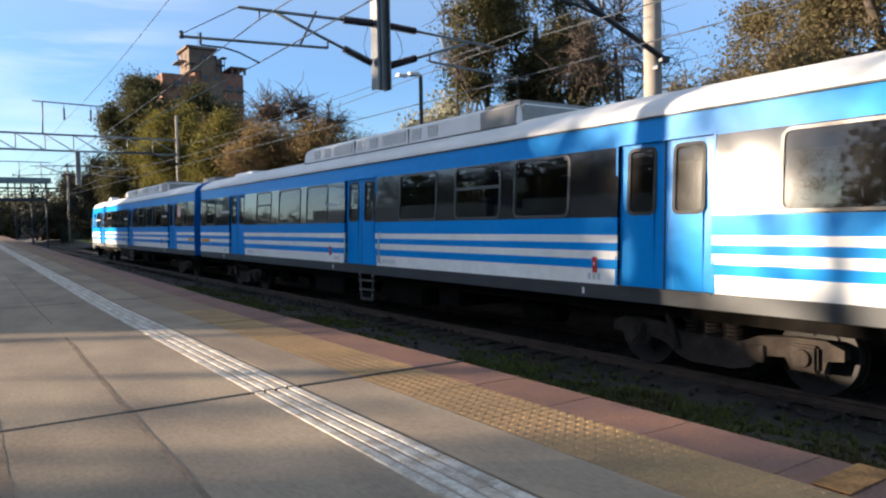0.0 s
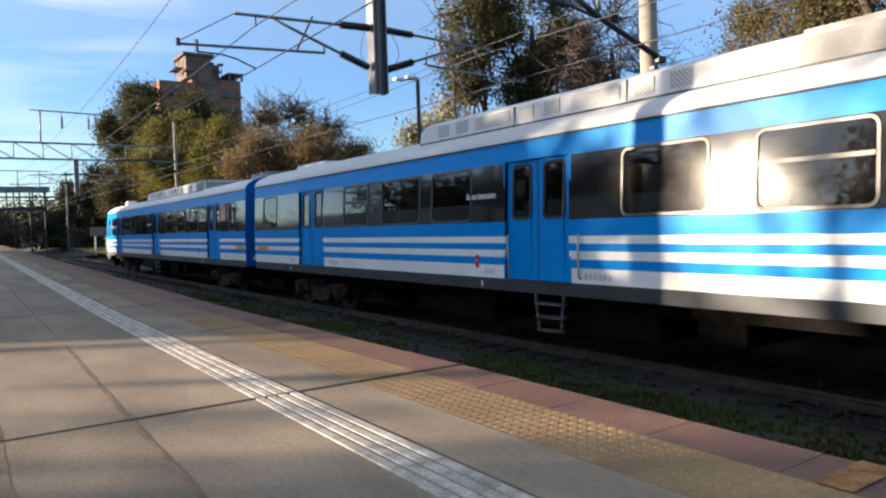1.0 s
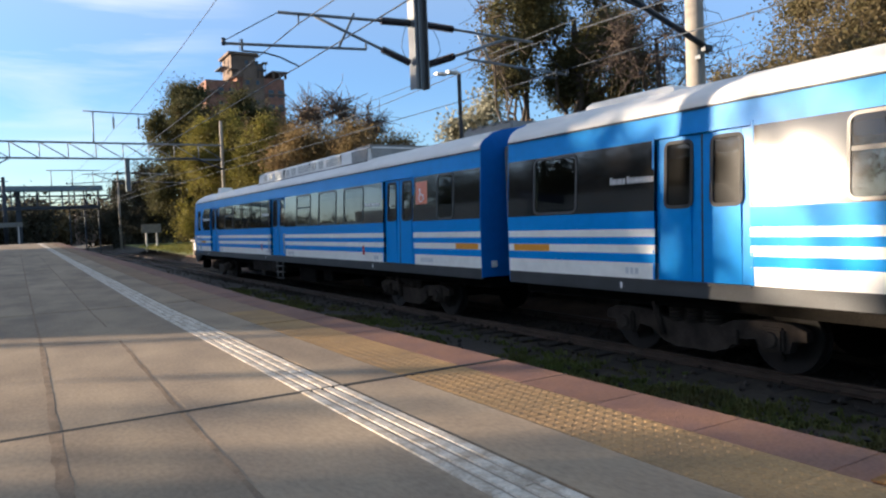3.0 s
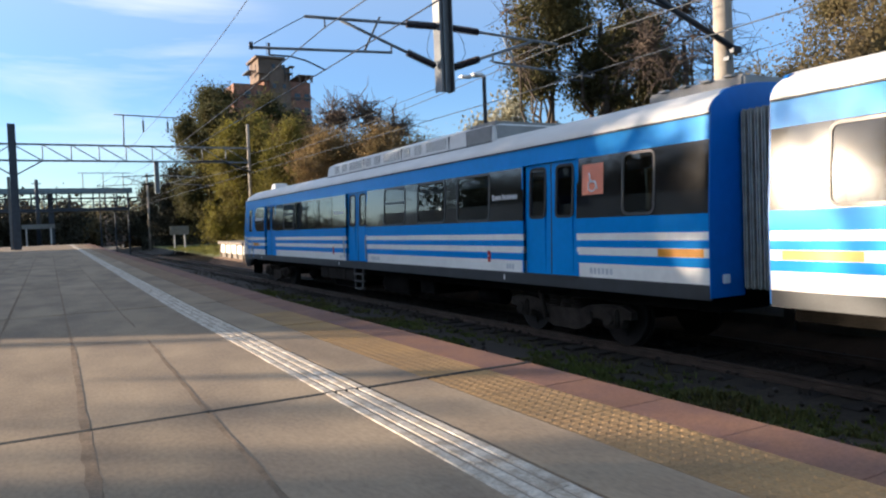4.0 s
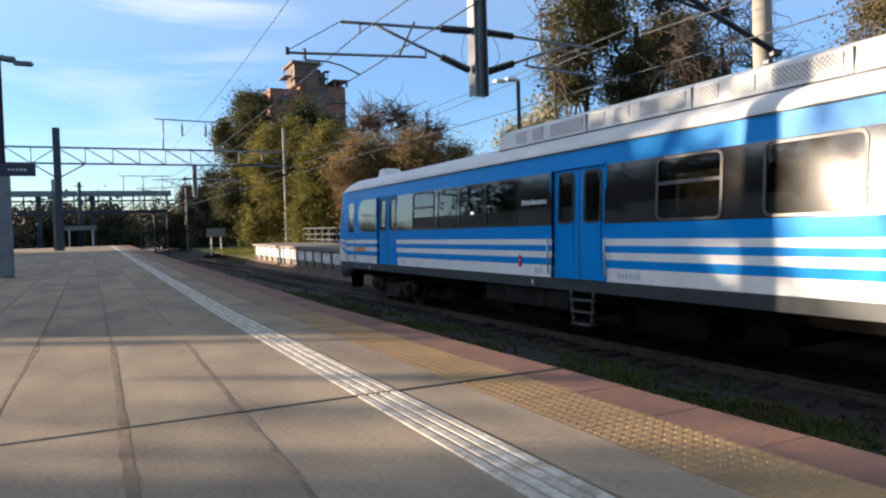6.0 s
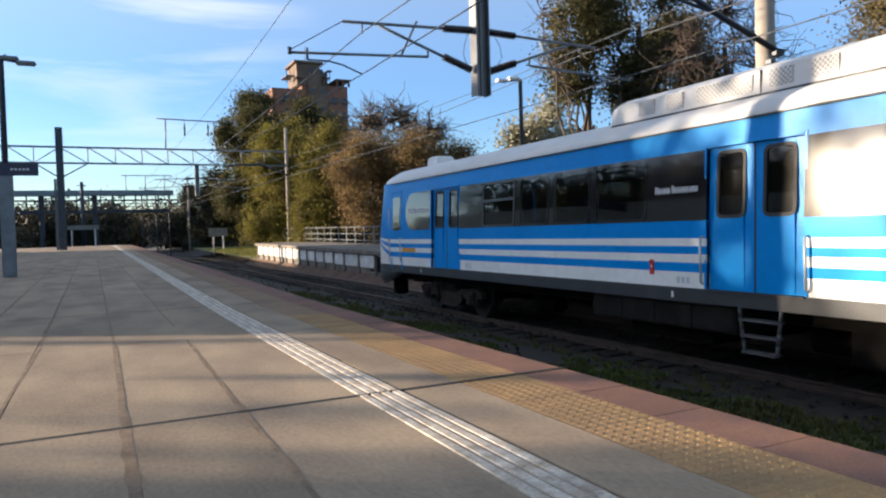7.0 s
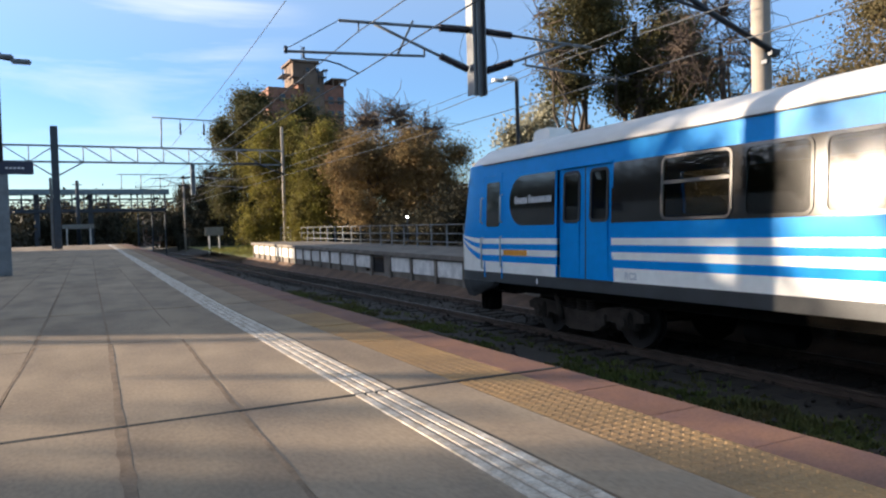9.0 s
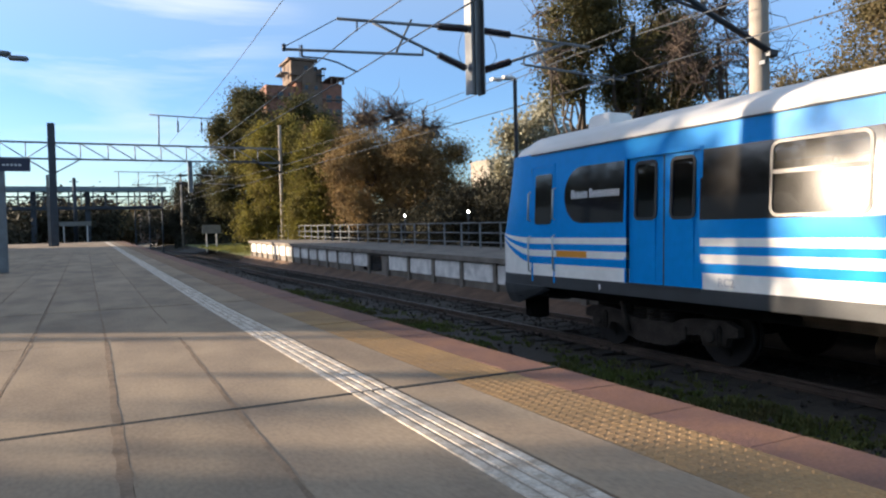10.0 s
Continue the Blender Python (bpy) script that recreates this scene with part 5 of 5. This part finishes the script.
# ---------------------------------------------------------------- buildings and far structures
def tower_block():
    """An unfinished brick tower with a grey stair head, far behind the trees."""
    b = thing("apartment_tower", "unfinished reddish brick tower block with a grey top", "building", at=pose(44.3, 150, -0.2))
    def wall(name, dims, mat):
        return boxed(name, dims, mat, b, bevel=0.05)
    wall("wall", (-9.3, -3.0, 0.3, 9, 0, 32.2), M_BRICK)
    wall("wall", (-3.0, 7.2, 0, 9, 0, 33.2), M_BRICK)
    wall("wing", (-1.8, 2.6, -0.6, 13, 0, 36.0), M_RENDER)
    wall("stair_head", (-4.1, 0.9, -0.4, 7, 33, 37.6), M_RENDER)
    boxed("parapet", (-4.7, 1.6, -0.8, 7.4, 37.6, 38.1), M_RENDER, b)
    for x in (-5.6, 2.2):
        boxed("scaffold_deck", (x - 0.9, x + 0.9, -1.0, 4, 34.6, 34.8), M_DARK_STEEL, b)
        for dx in (-0.8, 0.0, 0.8):
            rod("scaffold_tube", [(x + dx, -0.8, 33.0), (x + dx, -0.8, 36.2)], 0.07, M_DARK_STEEL, b)
    boxed("roof_slab", (4.4, 7.9, -0.6, 6.4, 34.4, 34.7), M_RENDER, b)
    for x in (4.8, 6.2, 7.5):
        boxed("column", (x - 0.2, x + 0.2, -0.3, 0.1, 33.2, 34.4), M_RENDER, b)
    for z in (31.0, 28.0, 25.0, 22.0):
        boxed("slab", (-9.6, 7.5, -0.35, 9.2, z - 1.4, z - 1.1), M_RENDER, b)
    for x in (-6.4, -4.0, 4.2, 6.3):
        for z in (23.2, 26.2, 29.2):
            boxed("window", (x - 0.6, x + 0.6, -0.03, 0.2, z, z + 1.5), M_WINDOW_DARK, b)
    for x in (-0.9, 1.2):
        for z in (27.5, 31.5, 35.6):
            boxed("window", (x - 0.35, x + 0.35, -0.63, -0.3, z, z + 0.9), M_WINDOW_DARK, b)
    boxed("balcony", (-4.4, -2.9, -1.2, 0, 34.3, 34.6), M_RENDER, b)
    boxed("balcony", (2.4, 3.4, -1.2, 0, 36.0, 36.3), M_RENDER, b)
    rod("mast", [(-1.2, 3, 39.1), (-1.2, 3, 42.0)], 0.06, M_DARK_STEEL, b)


tower_block()


def block(at, w, d, h, mat, label):
    b = thing("apartment_block", label, "building", "far apartment blocks", at=pose(*at))
    boxed("wall", (-w / 2, w / 2, 0, d, 0, h), mat, b)
    boxed("parapet", (-w / 2 - 0.2, w / 2 + 0.2, -0.2, d + 0.2, h, h + 0.6), mat, b)
    n = int(w / 3)
    for i in range(n):
        for k in range(int(h / 3)):
            x, z = -w / 2 + (i + 0.5) * w / n, 1.2 + 3 * k
            boxed("window", (x - 0.7, x + 0.7, -0.04, 0.2, z, z + 1.4), M_WINDOW_DARK, b)
            boxed("balcony", (x - 1.1, x + 1.1, -0.9, -0.05, z - 0.6, z - 0.1), mat, b)


block((97.0, 160, -1), 5, 10, 19, M_POLE, "small pale apartment block far off")
block((15.5, 196, -1), 5, 8, 7, M_RENDER, "low brownish house beside the far line")


def footbridge():
    f = thing("footbridge", "covered grey steel footbridge across the far tracks", "footbridge", at=pose(0, 95, 0))
    boxed("roof", (-16, 9.2, -0.9, 1.2, 6.35, 6.95), material("pale_bridge_fascia", (0.16, 0.22, 0.25), 0.5, vary=0.2), f)
    boxed("deck", (-16, 8.8, -0.7, 1.0, 4.25, 4.62), M_DARK_STEEL, f)
    for i in range(20):
        x = -15.6 + i * 1.28
        boxed("upright", (x - 0.075, x + 0.075, -0.72, -0.58, 4.6, 6.4), M_DARK_STEEL, f)
        rod("diagonal", [(x, -0.64, 4.7), (x + 1.28, -0.64, 5.75)], 0.05, M_DARK_STEEL, f)
        for z, r in ((5.0, 0.045), (5.35, 0.045), (5.75, 0.10)):
            rod("rail", [(x, -0.66, z), (x + 1.28, -0.66, z)], r, M_DARK_STEEL, f)
    for x in (-15, -5.2, 0.4):
        boxed("pier", (x - 0.28, x + 0.28, -0.4, 0.4, -1.3, 6.4), M_DARK_STEEL, f)
    for x in (5.6, 7.2, 8.7):
        boxed("pier", (x - 0.07, x + 0.07, -0.2, 0.2, -1.3, 6.4), M_DARK_STEEL, f)
    for x in (3.9, 6.1, 8.3):
        rod("hanger", [(x, 0, 6.9), (x, 0, 8.8)], 0.05, M_GREY_STEEL, f)
    rod("crossbar", [(3.4, 0, 8.8), (9.2, 0, 8.8)], 0.05, M_GREY_STEEL, f)
    for i in range(14):
        z = 0.3 * i
        boxed("stair_step", (-6.0 - i * 0.45, -5.5 - i * 0.45, -0.6, 0.9, z - 0.1, z + 0.05), M_DARK_STEEL, f)


footbridge()


def sign_board(at, w, h, top, label, mat, legs=2):
    s = thing("sign_board", label, "sign", at=pose(*at))
    for k in range(legs):
        x = -w / 2 + 0.42 + k * (w - 0.84)
        boxed("leg", (x - 0.07, x + 0.07, -0.05, 0.05, -0.4, top), M_PANEL, s)
    boxed("board", (-w / 2, w / 2, -0.09, -0.05, top - h, top), mat, s, bevel=0.01)


sign_board((11.3, 74, -0.42), 1.8, 0.85, 2.3, "grey weathered board on two white legs", M_SIGNPALE)
sign_board((-0.9, 90, -0.75), 3.2, 0.5, 3.5, "low dark frame sign past the platform's end", M_SIGNPALE)


def white_pole(at, h, r, label, mat=None):
    p = thing("pole", label, "pole", at=pose(*at))
    bm = bmesh.new()
    tube(bm, (0, 0, -0.5), (0, 0, h), r, r * 0.7, 10)
    part("shaft", bm, mat or M_POLE, p)
    boxed("cap", (-0.5, 0.5, -0.05, 0.05, h - 0.5, h - 0.4), M_GREY_STEEL, p)


white_pole((10.9, 94, -0.3), 9.0, 0.15, "slim pale concrete line pole")
white_pole((-0.9, 92, 0.0), 7.8, 0.26, "dark stout post before the footbridge", M_DARK_STEEL)


def street_lamp(at, h, label, reach, mat):
    s = thing("street_lamp", label, "street lamp", at=pose(*at))
    rod("pole", [(0, 0, -0.5), (0, 0, h), (reach * 0.25, 0, h + 0.06)], 0.075, M_DARK_STEEL, s)
    rod("arm", [(0, 0, h), (reach, 0.15, h - 0.06)], 0.04, M_DARK_STEEL, s)
    for k, x in enumerate((reach * 0.35, reach)):
        bm = box(bmesh.new(), x - 0.26, x + 0.20, -0.12, 0.14, h - 0.03 - k * 0.1, h + 0.07 - k * 0.1, bevel=0.03)
        part("lamp_head", bm, mat, s, "flat lamp head")


street_lamp((14.33, 22.3, 0.12), 6.30, "dark lamp post with two pale heads on the old platform", -0.75, M_LAMPHEAD)
street_lamp((-1.95, 21.5, 0.0), 5.75, "platform lamp post with a dark flat head", 0.6, M_GREY_STEEL)
for x, y, z in ((16.0, 36.5, 1.75), (16.2, 29.5, 1.75)):
    lp = thing("lit_lamp", "small lit lamp glowing among the bushes", "lamp", at=pose(x, y, z))
    bm = bmesh.new()
    bmesh.ops.create_uvsphere(bm, u_segments=12, v_segments=8, radius=0.065)
    part("globe", bm, M_LAMP, lp)
    rod("stem", [(0, 0, -2.6), (0, 0, -0.08)], 0.03, M_DARK_STEEL, lp)

name_sign = thing("platform_sign", "dark blue hanging platform sign on a grey post", "sign", at=pose(-1.95, 21.5, rise(21.5)))
boxed("board", (-1.5, 0.75, -0.12, -0.09, 2.62, 2.95), M_SIGN, name_sign, bevel=0.01)
bm = bmesh.new()
for i in range(5):
    box(bm, 0.12 + i * 0.09, 0.18 + i * 0.09, -0.125, -0.121, 2.76, 2.81)
part("lettering", bm, M_FAINT, name_sign)
boxed("post", (-0.16, 0.16, -0.09, 0.09, 0.0, 2.9), M_GREY_STEEL, name_sign, bevel=0.02)


# ---------------------------------------------------------------- station side, an unseen plain wall added for its shade
def screen_wall():
    """An unseen plain wall added to shade the platform from its back, stepped down at its near end."""
    s = thing("station_wall", "long plain unseen wall added to shade the platform", "wall")
    prof = [(14.4, 0.0), (14.4, 1.95), (17.0, 2.4), (18.6, 4.0), (54, 4.0), (54, 0.0)]
    bm = bmesh.new()
    a = [bm.verts.new((-9.0, y, z)) for y, z in prof]
    b = [bm.verts.new((-9.35, y, z)) for y, z in prof]
    bm.faces.new(a)
    bm.faces.new(b[::-1])
    for i in range(len(prof)):
        j = (i + 1) % len(prof)
        bm.faces.new((a[j], a[i], b[i], b[j]))
    part("wall", bm, M_PLASTER, s)


screen_wall()


# ---------------------------------------------------------------- platform pieces
def shared(name, bm, mat):
    me = bpy.data.meshes.new(name)
    bm.to_mesh(me)
    bm.free()
    for m in (mat if isinstance(mat, (list, tuple)) else [mat]):
        me.materials.append(m)
    return me


def lay(name, me, x, y, dz=0.0, rz=0.0):
    ob = new(name, me)
    ob.parent = platform
    ob.matrix_basis = Matrix.Translation((x, y, rise(y) + dz)) @ Euler((math.atan(0.010) if y > 10 else 0, 0, rz)).to_matrix().to_4x4()
    return ob


def slab_mesh(w, L):
    bm = box(bmesh.new(), -w / 2, w / 2, -L / 2, L / 2, -0.025, 0.0)
    bmesh.ops.bevel(bm, geom=[e for e in bm.edges if all(v.co.z > -0.001 for v in e.verts)], offset=0.003, segments=1, affect='EDGES')
    return shared("slab", bm, M_CONCRETE)


rnd = random.Random(7)
ROWS_Y = [4.14 + 3.27 * k for k in range(-5, 19)]
slab = slab_mesh(0.646, 3.262)
slab_wide = slab_mesh(3.234, 3.262)
slab_strip = slab_mesh(0.405, 3.245)
bm = box(bmesh.new(), -0.145, 0.145, -0.202, 0.202, -0.025, -0.004)
for k in range(4):
    x = -0.145 + 0.012 + k * 0.071
    vs = [bm.verts.new(v) for v in ((x, -0.2015, -0.004), (x + 0.057, -0.2015, -0.004), (x + 0.057, 0.2015, -0.004), (x, 0.2015, -0.004),
                                    (x + 0.006, -0.2005, 0.0025), (x + 0.051, -0.2005, 0.0025), (x + 0.051, 0.2005, 0.0025), (x + 0.006, 0.2005, 0.0025))]
    for f in ((4, 5, 6, 7), (0, 1, 5, 4), (1, 2, 6, 5), (2, 3, 7, 6), (3, 0, 4, 7)):
        bm.faces.new([vs[i] for i in f]).material_index = 1
guide_tile = shared("guide_tile", bm, [M_TILE_BED, M_WHITE_TILE])
bm = box(bmesh.new(), -0.231, 0.231, -0.321, 0.321, -0.025, 0.0)
for i in range(7):
    for j in range(10):
        x, y = -0.231 + 0.462 * (i + 0.5) / 7, -0.321 + 0.642 * (j + 0.5) / 10
        a, c, h = 0.027, 0.016, 0.0034
        vs = [bm.verts.new((x + p * r, y + q * r, z)) for r, z in ((a, 0.0005), (c, h)) for p, q in ((1, 0), (0, 1), (-1, 0), (0, -1))]
        for f in ((4, 5, 6, 7), (0, 1, 5, 4), (1, 2, 6, 5), (2, 3, 7, 6), (3, 0, 4, 7)):
            bm.faces.new([vs[q] for q in f])
yellow_tile = shared("warning_tile", bm, M_YELLOW)
shaded_worn_tile = yellow_tile.copy()
shaded_worn_tile.materials[0] = M_WORN_SHADED
bm = box(bmesh.new(), -0.178, 0.178, -0.3205, 0.3205, -0.06, 0.0)
bmesh.ops.bevel(bm, geom=[e for e in bm.edges if all(v.co.z > -0.001 for v in e.verts)], offset=0.003, segments=1, affect='EDGES')
red_tile = shared("edge_tile", bm, M_RED)
slab_narrow, slab_broad = slab_mesh(0.592, 3.262), slab_mesh(0.684, 3.262)
for y in ROWS_Y:
    yc = y + 1.635
    near = y < 4
    for x, me in ((-3.44, slab), (-2.79, slab), (-2.14, slab), (-1.49, slab), (-0.84, slab), (-0.19, slab), (0.433 if near else 0.46, slab_narrow if near else slab), (1.079 if near else 1.10, slab_broad if near else slab)):
        lay("slab", me, x, yc, rnd.uniform(-0.0012, 0.0004), rnd.uniform(-0.001, 0.001))
    for x in (-5.36, -8.60, -11.84):
        lay("slab", slab_wide, x, yc, rnd.uniform(-0.0012, 0.0004))
    lay("slab", slab_strip, 1.918, yc, -0.002)
    for k in range(8):
        lay("guide_tile", guide_tile, 1.557, y + 0.02 + 0.405 * (k + 0.5), rnd.uniform(-0.002, 0.001))
    for k in range(5):
        yy = y + 0.03 + 0.645 * (k + 0.5)
        # from 8.6 m on, tiles carry the platform's shade in their colour
        lay("warning_tile", yellow_tile if yy < 8.6 else shaded_worn_tile, 2.357, yy, rnd.uniform(-0.005, -0.003))
        lay("edge_tile", red_tile, 2.771, yy, rnd.uniform(-0.006, -0.003))
# the open expansion joint across the platform
boxed("expansion_joint", (-16, EDGE_X + 0.001, 4.114, 4.156, -0.028, 0.0012), material("black_joint_sealant", (0.012, 0.011, 0.010), 0.9, vary=0.4, scale=8, bump=0.5), platform, "black open expansion joint")


def joint_seal(xa, xb, y0, y1, w, seed):
    """A worn dark filling along a joint, uneven in width."""
    bm = bmesh.new()
    prev = None
    n = max(4, int((y1 - y0) / 0.12))
    for i in range(n + 1):
        y, x = y0 + (y1 - y0) * i / n, xa + (xb - xa) * i / n
        a = x + 0.005 * noise.noise((y * 1.3, seed, 0)) - w * (0.5 + 0.35 * noise.noise((y * 5.1, seed, 3)))
        b = x + 0.005 * noise.noise((y * 1.3, seed, 0)) + w * (0.5 + 0.35 * noise.noise((y * 5.1, seed, 7)))
        cur = [bm.verts.new((a, y, rise(y) + 0.0013)), bm.verts.new((b, y, rise(y) + 0.0013))]
        if prev:
            bm.faces.new((prev[0], prev[1], cur[1], cur[0]))
        prev = cur
    part("joint_seal", bm, M_SEAL, platform, "worn dark joint filling")


M_SEAL = material("worn_joint_filling", (0.27, 0.195, 0.135), 0.95, vary=0.3, scale=6, bump=0.2, spec=0.1)
for k, (xa, xb, y0, y1, w) in enumerate(((0.110, 0.114, 0.5, 4.10, 0.085), (0.116, 0.146, 4.17, 7.40, 0.06), (0.146, 0.135, 7.43, 15.5, 0.035), (0.135, 0.135, 15.6, 40, 0.035), (0.732, 0.786, 4.17, 7.35, 0.045),
                                         (0.726, 0.730, 0.5, 4.10, 0.040), (0.785, 0.785, 8.5, 36, 0.030), (-0.545, -0.489, 4.2, 7.7, 0.035), (-0.495, -0.515, 7.8, 38, 0.035), (-1.175, -1.165, 6, 40, 0.035), (-1.815, -1.815, 8, 44, 0.035))):
    joint_seal(xa, xb, y0, y1, w * 0.65, 3.7 * k)
boxed("painted_mark", (2.596, 2.948, 1.26, 1.40, 0.0005, 0.0045), material("orange_floor_paint", (0.36, 0.18, 0.06), 0.85, vary=0.5, scale=9, spec=0.2), platform, "worn orange painted mark")


# ---------------------------------------------------------------- what moves
# seconds and the place along the track of the end car's first door
RUN = [(0.0, 49.00), (0.5, 46.05), (1.0, 43.13), (1.5, 40.32), (2.0, 37.60), (2.5, 34.97), (3.0, 32.40), (4.5, 25.51), (5.0, 23.29), (5.5, 21.25),
       (6.0, 19.25), (7.5, 14.15), (8.0, 12.72), (8.5, 11.47), (9.0, 10.36), (9.5, 9.38), (10.0, 8.49)]


def run_at(t):
    """Smooth travel between the rows above."""
    ts, ys = [r[0] for r in RUN], [r[1] for r in RUN]
    v = np.gradient(ys, ts)
    i = min(max(int(np.searchsorted(ts, t, side="right")) - 1, 0), len(ts) - 2)
    h = ts[i + 1] - ts[i]
    s = (t - ts[i]) / h
    return ((2 * s ** 3 - 3 * s ** 2 + 1) * ys[i] + (s ** 3 - 2 * s ** 2 + s) * h * v[i] + (3 * s ** 2 - 2 * s ** 3) * ys[i + 1] + (s ** 3 - s ** 2) * h * v[i + 1])


def motions():
    steps = [i * 0.1 for i in range(101)]
    rows = [(t, pose(FAR_TRACK, run_at(t), 0)) for t in steps]
    walk(car1, rows)
    walk(car2, rows)
    for ws in wheels1 + wheels2:
        at = ws.location.copy()
        walk(ws, [(t, pose(*at, math.degrees((49.0 - run_at(t)) / 0.46) + 15)) for t in steps])


motions()
